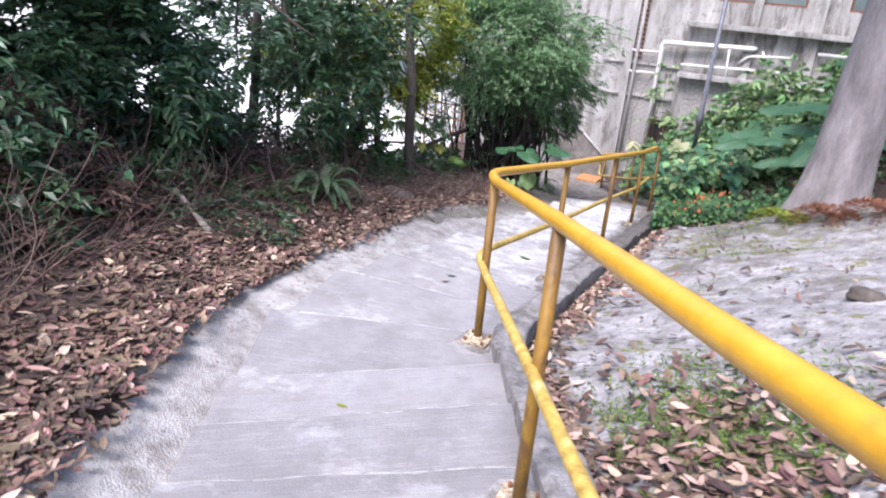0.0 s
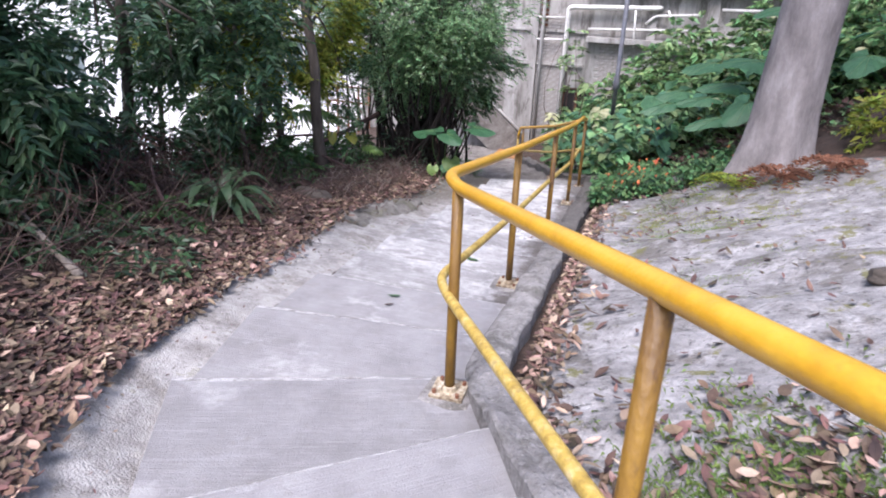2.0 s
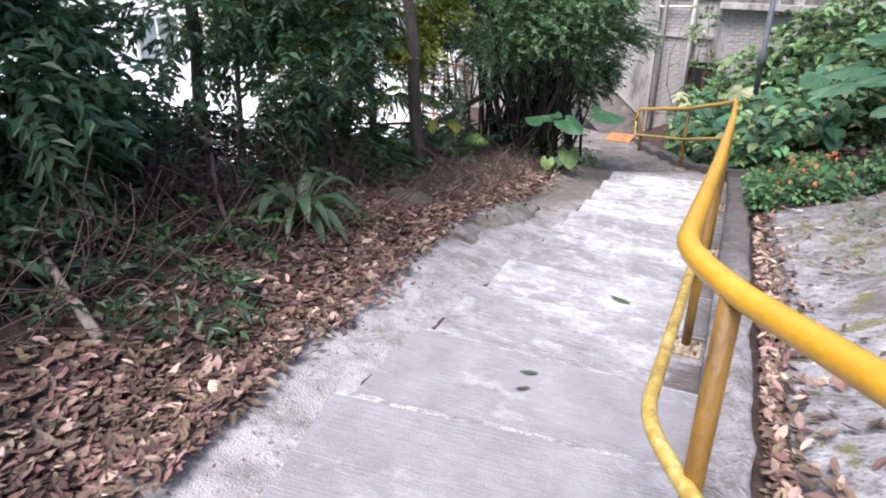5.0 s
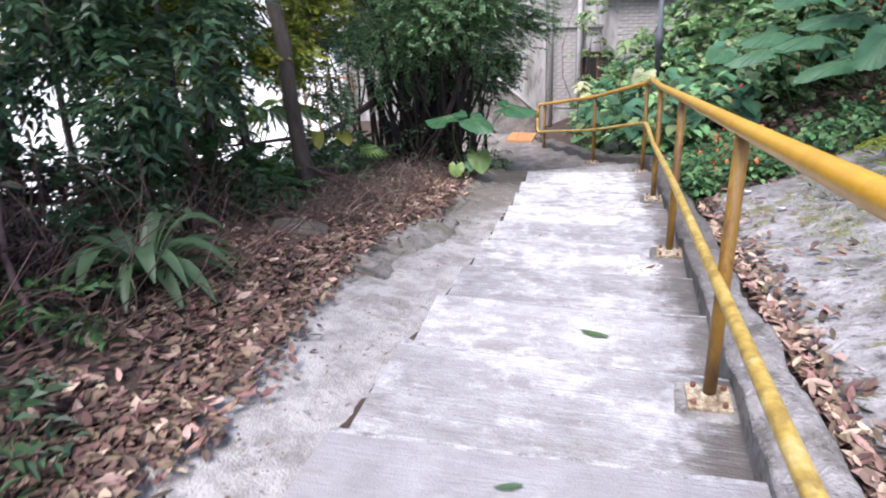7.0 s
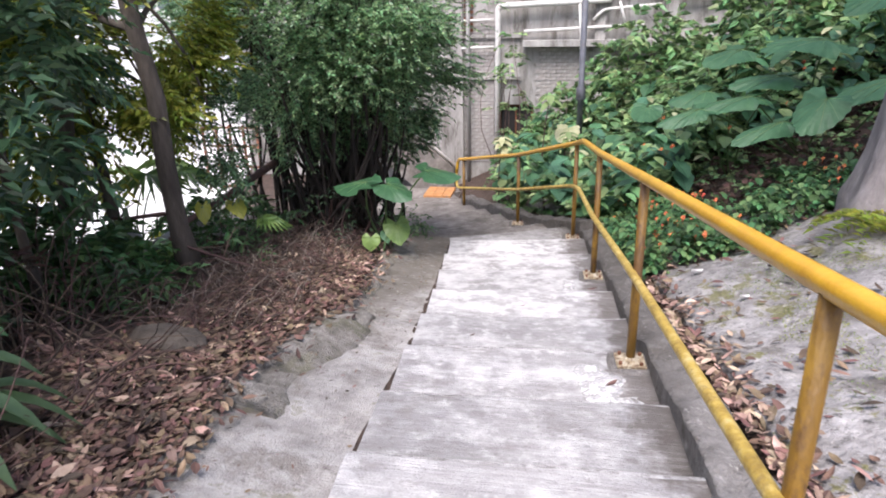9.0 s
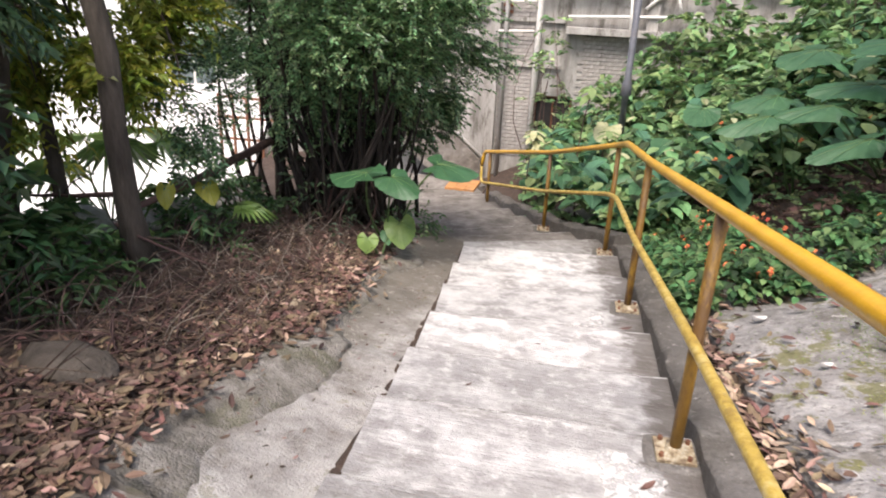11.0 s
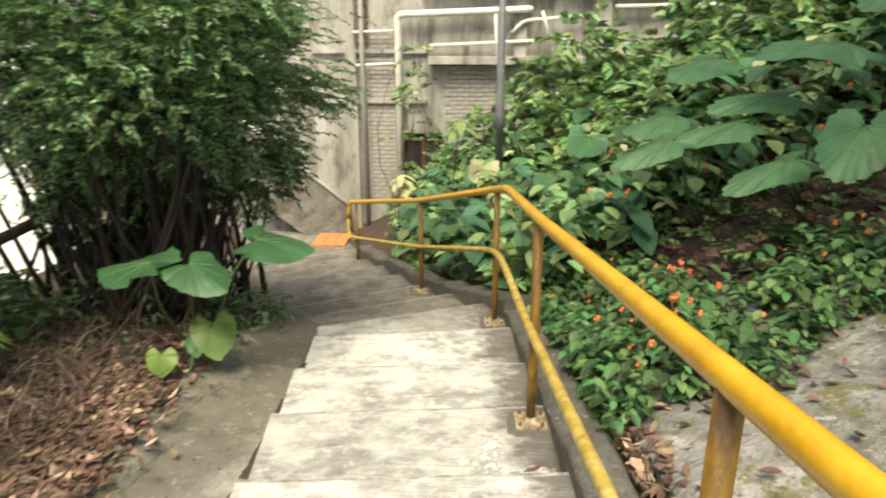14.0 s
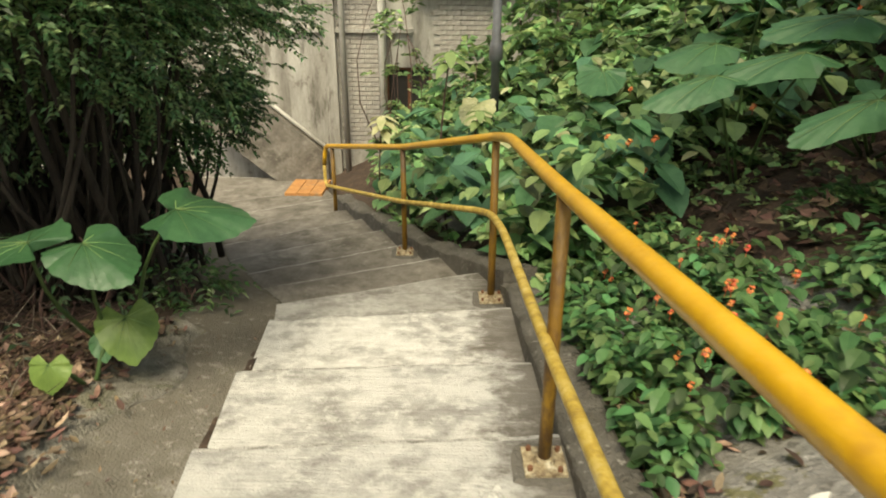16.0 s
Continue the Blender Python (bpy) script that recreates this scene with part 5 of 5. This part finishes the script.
def broad_leaf(g, p, d, length, width):
    """A rounded leaf of eight faces, held nearly flat."""
    d = Vector((d.x, d.y, -0.25)).normalized()
    s = d.cross(Vector((0, 0, 1))).normalized()
    n = s.cross(d)
    k = len(g.v)
    for u, w in ((0.0, 0.12), (0.22, 0.8), (0.5, 1.0), (0.78, 0.62), (1.0, 0.04)):
        c = p + d * length * u - Vector((0, 0, 0.22 * length * u * u))
        for sg in (-1, 0, 1):
            g.v.append(tuple(c + s * sg * w * width / 2 + n * abs(sg) * 0.14 * w * width))
    g.f += [(k + 3 * i + j, k + 3 * i + j + 1, k + 3 * i + j + 4, k + 3 * i + j + 3) for i in range(4) for j in range(2)]


def leafy_cover(name, spots, n, lo, hi, mat, label, h):
    """Short shoots of small rounded leaves in tiers over the ground."""
    r = random.Random(41)
    g = Geo()
    for _ in range(n):
        x, y = spots(r)
        top = h * (0.45 + 0.55 * r.random()) * (0.75 + 0.5 * fbm(x, y, 2.0, 9.0))
        for k in range(r.randint(3, 6)):
            a, ln = r.uniform(0, 2 * math.pi), r.uniform(lo, hi)
            p = Vector((x + r.gauss(0, 0.03), y + r.gauss(0, 0.03), surf(x, y) + top * (1 - 0.16 * k)))
            broad_leaf(g, p, Vector((math.cos(a), math.sin(a), 0)), ln, ln * r.uniform(0.6, 0.8))
    return tagged(new(name, g.made(name, mat, True)), label, "ground cover", kind="stuff")


leafy_cover("creeping_shrub", lantana_spot, 1700, 0.05, 0.085, LEAF_MID, "low green creeping shrub with toothed leaves", 0.38)
groundcover("slope_greenery", slope_spot, 1300, 0.14, LEAF_LIGHT, "mixed green undergrowth covering the slope", 1.0)
groundcover("slope_greenery", slope_spot, 600, 0.14, LEAF, "dark undergrowth deep in the slope's greenery", 1.1)


def vine_cover(name, spots, n, lo, hi, mat, label, h, seed):
    r = random.Random(seed)
    g = Geo()
    for _ in range(n):
        x, y = spots(r)
        p = Vector((x, y, surf(x, y) + h * (0.35 + 0.65 * r.random())))
        ln = r.uniform(lo, hi)
        a = r.gauss(-1.6, 1.1)
        broad_leaf(g, p, Vector((math.cos(a), math.sin(a), 0)), ln, ln * r.uniform(0.55, 0.85))
    return tagged(new(name, g.made(name, mat)), label, "ground cover", kind="stuff")


vine_cover("broad_leaf_vine", slope_spot, 2700, 0.09, 0.24, LEAF_LIGHT, "broad light-green vine leaves over the slope", 1.05, 21)
vine_cover("broad_leaf_vine", slope_spot, 800, 0.18, 0.4, TARO, "large green vine leaves over the slope", 1.15, 22)
vine_cover("pale_vine", slope_spot, 230, 0.1, 0.2, PALE_LEAF, "scattered pale yellowing leaves over the slope", 1.15, 24)
vine_cover("broad_leaf_vine", lantana_spot, 380, 0.06, 0.12, LEAF, "small rounded leaves among creeping shrub", 0.38, 23)


def bank_spot(r):
    while True:
        x, y = r.uniform(-0.5, 2.2), r.uniform(11.3, 13.8)
        if y > 11.9 - 0.35 * min(1.0, x + 0.5):
            return x, y


litter("bank_litter", bank_spot, 1300, 0.03, 0.07, "dark dead leaves on the bare earth bank", 16)
groundcover("bank_weeds", bank_spot, 190, 0.085, LEAF_LIGHT, "sparse weeds on the dark earth bank", 0.25)
groundcover("bank_stems", bank_spot, 130, 0.1, DRY_FROND, "withered brown stems on the dark earth bank", 0.3)
litter("shrub_litter", lantana_spot, 1500, 0.05, 0.1, "dead brown leaves caught among creeping shrub", 15)


def flower(x, y, z, s):
    g = Geo()
    for i in range(34):
        d = rand_dir()
        d.z = abs(d.z) - 0.25
        blade(g, Vector((x, y, z)) + d * s * 0.72, d.orthogonal() + 0.3 * rand_dir(), d, s * 0.7, s * 0.75, -0.25)
    g.tube([(x, y, z - 0.05), (x, y, z)], 0.002, 5)
    return tagged(new("flower_head", g.made("flower_head", FLOWER)), "small round orange-red flower head above green leaves", "flower", "orange flower heads")


fr = random.Random(12)
for i in range(52):
    x, y = lantana_spot(fr)
    flower(x, y, surf(x, y) + fr.uniform(0.2, 0.42), fr.uniform(0.016, 0.027))
for i in range(16):
    x, y = fr.uniform(-1.12, -0.65), fr.uniform(10.15, 11.2)
    flower(x, y, surf(x, y) + fr.uniform(0.2, 0.4), fr.uniform(0.018, 0.027))
for i in range(16):
    x, y = fr.uniform(-1.4, 1.2), fr.uniform(12.6, 14.2)
    flower(x, y, surf(x, y) + fr.uniform(0.6, 1.1), fr.uniform(0.025, 0.036))

taro((0.9, 12.9), [(-1.35, -0.55, 0.62, 0.62, 0.36, 200, 10, TARO), (-0.8, -0.45, 0.75, 0.72, 0.4, 190, 6, TARO), (-0.55, -0.9, 0.55, 0.75, 0.36, 205, 8, TARO), (-0.3, -1.3, 0.85, 0.6, 0.5, 225, 30, TARO), (-0.1, -0.4, 1.35, 0.85, 0.6, 195, -4, TARO), (0.45, -0.9, 1.0, 0.8, 0.5, 200, 10, TARO)], "giant elephant-ear plant with broad green arrow leaves on the slope", tilt=13, ruffle=0.14)
taro((2.1, 13.6), [(-0.5, -0.5, 1.2, 0.8, 0.6, 210, 8, TARO), (0.1, -0.9, 0.9, 0.75, 0.55, 240, 15, TARO), (-0.9, -0.2, 1.5, 0.8, 0.6, 180, 4, TARO)], "giant elephant-ear plant high on the slope", tilt=13, ruffle=0.14)
taro((0.2, 13.4), [(-0.5, -0.5, 1.15, 0.6, 0.45, 205, 6, TARO), (0.3, -0.7, 1.35, 0.75, 0.5, 190, 0, TARO), (-0.1, -0.2, 1.6, 0.7, 0.5, 215, 5, TARO)], "elephant-ear plant with long arrow leaves above creeping shrub", tilt=13, ruffle=0.14)
taro((-0.9, 14.0), [(-0.1, -0.6, 0.75, 0.55, 0.48, 230, 20, TARO), (-0.55, -0.3, 0.6, 0.5, 0.4, 200, 15, TARO), (0.35, -0.2, 0.95, 0.55, 0.46, 300, 18, TARO), (0.1, 0.3, 1.3, 0.5, 0.45, 250, 15, TARO)], "elephant-ear plant with grey-green leaves near the railing", tilt=13, ruffle=0.14)
taro((-2.0, 15.2), [(-0.2, -0.5, 0.75, 0.5, 0.42, 220, 18, TARO), (0.3, -0.5, 0.9, 0.45, 0.4, 260, 20, TARO), (-0.5, 0.1, 0.6, 0.45, 0.4, 190, 15, TARO), (0.1, 0.1, 1.3, 0.45, 0.4, 250, 20, PALE_LEAF)], "elephant-ear plant between the railing and the building", tilt=13, ruffle=0.14)
taro((-1.55, 13.3), [(0.0, -0.15, 0.42, 0.45, 0.3, 195, 8, TARO)], "low broad green leaf behind the railing")


def pale_plant(at, z, n, ln, label, mat=PALE_LEAF):
    t = plant("pale_leaf_plant", at, label)
    h = z - surf(*at)
    g = Geo()
    limb(g, (0, 0, 0), (0, 0, h), 0.012, 0.008, 0.05, 5, 6)
    piece("stem", g.made("stem", TWIG, True), t)
    for i in range(n):
        a = 2.4 * i
        g = Geo()
        broad_leaf(g, Vector((0, 0, h - 0.05 * (i // 3))), Vector((math.cos(a), math.sin(a), 0)), ln * rng.uniform(0.8, 1.2), ln * 0.5)
        piece("leaf", g.made("leaf", mat, True), t)
    return t


pale_plant((-3.0, 15.6), -1.65, 12, 0.22, "plant with pale cream-green leaves behind the railing")
pale_plant((-1.9, 14.6), -1.36, 11, 0.2, "plant with light green leaves below a lamp post", LEAF_LIGHT)
pale_plant((-2.2, 14.9), -0.85, 8, 0.24, "tall weed with light green leaves below a lamp post", LEAF_LIGHT)
for x, y, r, h, n, leaf, mat, lab in ((-2.05, 17.5, 0.6, 1.7, 190, 0.17, LEAF_LIGHT, "leafy bush against the building"), (-0.7, 17.4, 1.1, 2.3, 360, 0.2, LEAF_LIGHT, "broad-leaved green bush against the building"), (1.5, 16.5, 1.4, 2.2, 420, 0.21, LEAF_LIGHT, "dense bush high on the slope"), (3.4, 14.6, 1.6, 2.2, 400, 0.18, LEAF_LIGHT, "olive-green bush high on the slope"), (4.2, 11.8, 1.2, 1.4, 260, 0.12, LEAF_YELLOW, "yellow-green shrub beside a big tree"), (0.2, 15.2, 0.9, 1.5, 260, 0.2, LEAF_LIGHT, "mid-green bush on the slope"), (-3.1, 18.3, 0.35, 3.2, 45, 0.13, LEAF_LIGHT, "climbing plant beside a pipe"), (2.6, 10.6, 0.8, 0.6, 170, 0.11, LEAF_YELLOW, "ferny yellow-green growth at a tree's foot")):
    undergrowth("bush", (x, y), r, h, n, leaf, mat, lab, 0.5)


def fern(at, n, ln, mat, label):
    t = plant("fern", at, label, "fern")
    for i in range(n):
        a = 2 * math.pi * i / n + rng.uniform(-0.3, 0.3)
        g = Geo()
        spray(g, Vector((0, 0, 0.05)), Vector((math.cos(a), math.sin(a), 0.7)), ln, 16, ln * 0.2, ln * 0.05, 0.75)
        piece("frond", g.made("frond", mat), t)
    return t


for x, y, mat, lab in ((0.45, 9.6, LEAF_YELLOW, "yellow-green fern at the foot of a big tree"), (0.95, 9.25, RUST, "withered red-brown fern on the slope"), (1.45, 9.15, RUST, "withered red-brown fern near a tree"), (0.5, 12.0, LEAF, "green fern under elephant-ear leaves"), (-1.05, 10.75, GRASS, "small pale fern behind the kerb"), (3.3, 10.2, LEAF, "green fern on the slope"), (0.95, 10.2, LEAF_YELLOW, "yellowing fern on the concrete slope")):
    fern((x, y), 11, 0.55 if mat is not GRASS else 0.3, mat, lab)


def big_tree():
    x, y = 0.9, 10.15
    t = plant("big_tree", (x, y), "massive grey-barked tree trunk with flared roots", "tree")
    g, n = Geo(), 28
    hs = (-0.4, 0.0, 0.15, 0.4, 0.8, 1.4, 2.2, 3.5, 6.0)
    for h in hs:
        for i in range(n):
            a = 2 * math.pi * i / n
            flare = 0.13 * math.exp(-max(h, 0) * 2.6) * (1 + 0.7 * math.cos(5 * a + 1))
            r = 0.38 - 0.02 * h + flare + 0.035 * fbm(math.cos(a) * 2, math.sin(a) * 2 + h, 1.0)
            g.v.append((r * math.cos(a) + 0.04 * h, r * math.sin(a), h))
    for k in range(len(hs) - 1):
        for i in range(n):
            a, b = k * n + i, k * n + (i + 1) % n
            g.f.append((a, b, b + n, a + n))
    piece("trunk", g.made("trunk", GREY_BARK, True), t)
    for i in range(9):
        g, a = Geo(), 2 * math.pi * i / 9
        limb(g, (0.5, 0, 4.2 + 0.15 * i), (0.6 + 2.6 * math.cos(a), 2.4 * math.sin(a), 5.6 + 0.2 * i), 0.13, 0.03, 0.1)
        piece("limb", g.made("limb", GREY_BARK, True), t)
    g = Geo()
    for p, o in cloud_points(520, 3.4, 3.2, 1.3, 30):
        spray(g, Vector((0.4, 0, 6.4)) + p, o + 0.6 * rand_dir(), 0.4, 5, 0.17, 0.075)
    piece("crown", g.made("crown", LEAF), t)


big_tree()


# ---- lamp post ----
def lamp_post():
    x, y = -1.72, 16.0
    z0 = surf(x, y)
    t = empty("lamp_post", "slim grey steel lamp post rising from the greenery", "lamp post", at=Matrix.Translation((x, y, z0)))
    c = -0.95 - z0
    g = Geo()
    g.tube([(0, 0, -0.1), (0, 0, c - 0.14), (0, 0, c - 0.12), (0, 0, c + 0.05), (0, 0, c + 0.12), (0, 0, c + 5.0)], [0.05, 0.05, 0.08, 0.075, 0.05, 0.045], 14)
    piece("pole", g.made("pole", GREY_METAL, True), t)
    g = Geo()
    g.tube([(0, 0, c + 4.95), (0, -0.3, c + 5.2), (0, -0.8, c + 5.3)], 0.03, 8)
    piece("arm", g.made("arm", GREY_METAL, True), t)
    g = Geo()
    g.tube([(0, -0.75, c + 5.3), (0, -0.9, c + 5.3), (0, -1.2, c + 5.28), (0, -1.3, c + 5.27)], [0.04, 0.1, 0.1, 0.03], 10)
    piece("lantern", g.made("lantern", GREY_METAL, True), t)


lamp_post()


# ---- old building below the slope ----
def wall_with_holes(x0, x1, z0, z1, y, depth, holes):
    """A wall along x with rectangular holes (x0, x1, z0, z1), as one closed skin."""
    g = Geo()
    xs = sorted({x0, x1, *[h[0] for h in holes], *[h[1] for h in holes]})
    zs = sorted({z0, z1, *[h[2] for h in holes], *[h[3] for h in holes]})
    nx, nz = len(xs), len(zs)
    g.v = [(x, yy, z) for yy in (y, y + depth) for z in zs for x in xs]
    back = nx * nz

    def solid(i, j):
        if not (0 <= i < nx - 1 and 0 <= j < nz - 1):
            return False
        cx, cz = (xs[i] + xs[i + 1]) / 2, (zs[j] + zs[j + 1]) / 2
        return not any(h[0] <= cx <= h[1] and h[2] <= cz <= h[3] for h in holes)

    for i in range(nx - 1):
        for j in range(nz - 1):
            if solid(i, j):
                a, b, c, d = j * nx + i, j * nx + i + 1, (j + 1) * nx + i + 1, (j + 1) * nx + i
                g.f += [(a, b, c, d), (back + d, back + c, back + b, back + a)]
                for (p, q), ok in (((a, b), solid(i, j - 1)), ((b, c), solid(i + 1, j)), ((c, d), solid(i, j + 1)), ((d, a), solid(i - 1, j))):
                    if not ok:
                        g.f.append((q, p, back + p, back + q))
    return g


YB = 19.0
HOLES = [(-3.42, -2.66, -2.42, -1.64), (-2.3, -0.3, 1.5, 2.6), (0.6, 2.4, 1.5, 2.6), (-1.5, -0.4, -2.4, -1.2)]


def old_building():
    b = empty("old_building", "weathered grey building with brick panels, pipes and ledges", "building")
    piece("wall", wall_with_holes(-5.0, 9.0, -4.2, 5.5, YB + 0.12, 0.3, HOLES).made("wall", WALL), b)
    for x0, x1, z0, z1 in HOLES:
        g = Geo()
        for a, c, d, e in ((x0, x0 + 0.05, z0, z1), (x1 - 0.05, x1, z0, z1), (x0 + 0.05, x1 - 0.05, z0, z0 + 0.05), (x0 + 0.05, x1 - 0.05, z1 - 0.05, z1), ((x0 + x1) / 2 - 0.02, (x0 + x1) / 2 + 0.02, z0 + 0.05, z1 - 0.05)):
            g.box((a, YB + 0.2, d), (c, YB + 0.27, e))
        w = piece("window", g.made("window", RUST), b, "rusty window frame")
        g = Geo()
        g.box((x0 + 0.05, YB + 0.23, z0 + 0.05), (x1 - 0.05, YB + 0.24, z1 - 0.05))
        # lower panes carry the darkness of the room behind in their colour
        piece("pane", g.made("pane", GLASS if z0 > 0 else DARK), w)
    g = Geo()
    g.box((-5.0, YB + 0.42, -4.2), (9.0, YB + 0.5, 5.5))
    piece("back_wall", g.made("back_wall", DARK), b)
    for x0, x1 in ((-4.36, -4.18), (-1.45, -1.25), (-0.1, 0.15)):
        g = Geo()
        g.box((x0, YB, -4.2), (x1, YB + 0.12, 5.4))
        piece("pillar", g.made("pillar", WALL), b)
    for x0, x1, z0, z1, out in ((-2.9, 9.0, -0.42, -0.3, 0.3), (-2.9, 9.0, 0.85, 0.97, 0.32), (-5.0, 9.0, 2.9, 3.05, 0.4), (-4.95, -2.95, -1.1, -1.04, 0.08), (-4.95, -2.95, -0.25, -0.18, 0.08)):
        g = Geo()
        g.box((x0, YB + 0.12 - out, z0), (x1, YB + 0.12, z1))
        piece("ledge", g.made("ledge", WALL), b)
    bars = Geo()
    for k in range(16):
        bars.box((-4.15, YB + 0.06, -0.12 + 0.12 * k), (-3.96, YB + 0.1, -0.06 + 0.12 * k))
    piece("louvre", bars.made("louvre", RUST), b)
    return b


old = old_building()
brick_mesh = Geo()
brick_mesh.box((0, 0, 0), (0.205, 0.03, 0.062))
brick_mesh = brick_mesh.made("brick", BRICK)
for bx, n_x, bz0, n_z in ((-4.16, 3, -2.9, 42), (-2.63, 5, -2.9, 33)):
    for j in range(n_z):
        for i in range(n_x):
            ob = piece("brick", brick_mesh, old)
            ob.location = (bx + 0.218 * i + (0.1 if j % 2 else 0.0), YB + 0.095 + 0.004 * rng.random(), bz0 + 0.074 * j)


def pipe_run(label, pts, r, mat=PIPE, name="pipe"):
    g = Geo()
    g.tube(smooth_line(pts, 0.1, 4), r, 10)
    return tagged(new(name, g.made(name, mat, True)), label, "pipe", "pipes on the building")


pipe_run("thick white-painted pipe bending down the wall", [(-3.42, YB - 0.08, -3.9), (-3.42, YB - 0.08, 0.38), (-1.2, YB - 0.08, 0.46), (-1.2, YB + 0.1, 0.46)], 0.06)
pipe_run("thin white pipe along the wall", [(-2.89, YB - 0.02, -0.12), (-0.5, YB - 0.02, -0.02)], 0.03)
pipe_run("thin white pipe frame on the wall", [(-1.78, YB - 0.1, 0.44), (-1.72, YB - 0.1, -0.5)], 0.025)
pipe_run("short slanting white pipe", [(-1.0, YB - 0.1, 0.43), (-0.86, YB - 0.1, -0.02)], 0.025)
pipe_run("white pipe with a curved elbow", [(-1.5, YB - 0.05, 0.08), (-1.3, YB - 0.05, 0.28), (-0.2, YB - 0.05, 0.36)], 0.03)
pipe_run("grey drain pipe beside a pillar", [(-4.05, YB - 0.06, -4.0), (-4.05, YB - 0.06, 5.2)], 0.045, WALL)
pipe_run("thin white conduit on a brick panel", [(-4.2, YB - 0.04, -0.45), (-3.5, YB - 0.04, -0.42)], 0.025)
pipe_run("thin white conduit under a ledge", [(-4.2, YB - 0.04, 0.1), (-3.5, YB - 0.04, 0.12)], 0.025)
pipe_run("old pipe along the upper wall", [(0.2, YB - 0.05, 0.5), (6.0, YB - 0.05, 0.6)], 0.035)


# parapet of a lower flight and pale side wall
def parapet():
    g = Geo()
    vs = []
    for x, z in ((-6.54, -1.19), (-4.36, -3.0)):
        for y in (18.74, 18.92):
            vs += [(x, y, z), (x, y, z - 1.2)]
    g.add(vs, [(0, 2, 6, 4), (1, 5, 7, 3), (0, 4, 5, 1), (2, 3, 7, 6), (0, 1, 3, 2), (4, 6, 7, 5)])
    # dark colour paints in the shade on the parapet's inner face
    tagged(new("wall_parapet", g.made("wall_parapet", CONCRETE_DARK)), "sloping concrete parapet below the steps, coloured dark for its shaded face", "wall", kind="structure")
    pipe_run("pale sloping handrail on a parapet", [(-6.54, 18.83, -1.12), (-4.36, 18.83, -2.93)], 0.035)


parapet()
g = Geo()
g.box((-9.5, 19.4, -4.2), (-5.0, 19.7, 5.0))
tagged(new("wall_pale", g.made("wall_pale", WALL)), "pale rendered wall beside the old building", "wall", kind="structure")
# orange-brown patch built as a grid of small blocks
g = Geo()
for i in range(3):
    for j in range(4):
        g.box((-4.9 + 0.2 * i, 17.95 + 0.18 * j, -3.6), (-4.71 + 0.2 * i, 18.12 + 0.18 * j, -3.4))
tagged(new("floor_landing", g.made("floor_landing", ORANGE)), "small orange-brown patch at the foot of the steps", "floor", kind="structure")


# ---- pale yard and white building beyond the trees ----
g = Geo()
g.box((-60, -20, -3.95), (-8.2, 46, -3.78))
tagged(new("pavement_yard", g.made("pavement_yard", PALE_GROUND)), "bright pale concrete yard below the slope", "pavement", kind="structure")


def white_building():
    m = pose(-17.5, 19.5, -3.85, 0, 0, 42)
    b = empty("white_building", "long white rendered building beyond the trees", "building", at=m)
    wins = [(-11 + 2.6 * i, -11 + 2.6 * i + 1.3, 1.1 + 3.1 * f, 2.5 + 3.1 * f) for i in range(9) for f in range(2)]
    piece("wall", wall_with_holes(-13, 13, 0, 7.5, 0, 0.25, wins).made("wall", WHITE), b)
    g = Geo()
    g.box((-13.3, -0.5, 7.5), (13.3, 9, 7.75))
    piece("roof", g.made("roof", WHITE), b)
    g = Geo()
    g.box((-13, 0.3, 0), (13, 8.5, 7.5))
    piece("core", g.made("core", WHITE), b)
    for x0, x1, z0, z1 in wins:
        g = Geo()
        for a, c, d, e in ((x0, x0 + 0.06, z0, z1), (x1 - 0.06, x1, z0, z1), (x0 + 0.06, x1 - 0.06, z0, z0 + 0.06), (x0 + 0.06, x1 - 0.06, z1 - 0.06, z1), ((x0 + x1) / 2 - 0.03, (x0 + x1) / 2 + 0.03, z0 + 0.06, z1 - 0.06)):
            g.box((a, 0.1, d), (c, 0.16, e))
        w = piece("window", g.made("window", PIPE), b)
        g = Geo()
        g.box((x0 + 0.06, 0.12, z0 + 0.06), (x1 - 0.06, 0.14, z1 - 0.06))
        piece("pane", g.made("pane", GLASS), w)


white_building()


def lattice_gate(m):
    t = empty("lattice_gate", "red-brown iron lattice gate at the yard's edge", "gate", at=m)
    for x in (0, 0.35, 0.7, 1.05, 1.4):
        g = Geo()
        g.box((x, 0, 0), (x + 0.05, 0.05, 1.6))
        piece("bar", g.made("bar", RUST), t)
    for z in (0.05, 0.55, 1.05, 1.5):
        g = Geo()
        g.box((0.05, 0.06, z), (1.4, 0.09, z + 0.05))
        piece("rail", g.made("rail", RUST), t)


lattice_gate(pose(-10.6, 19.2, -3.78))
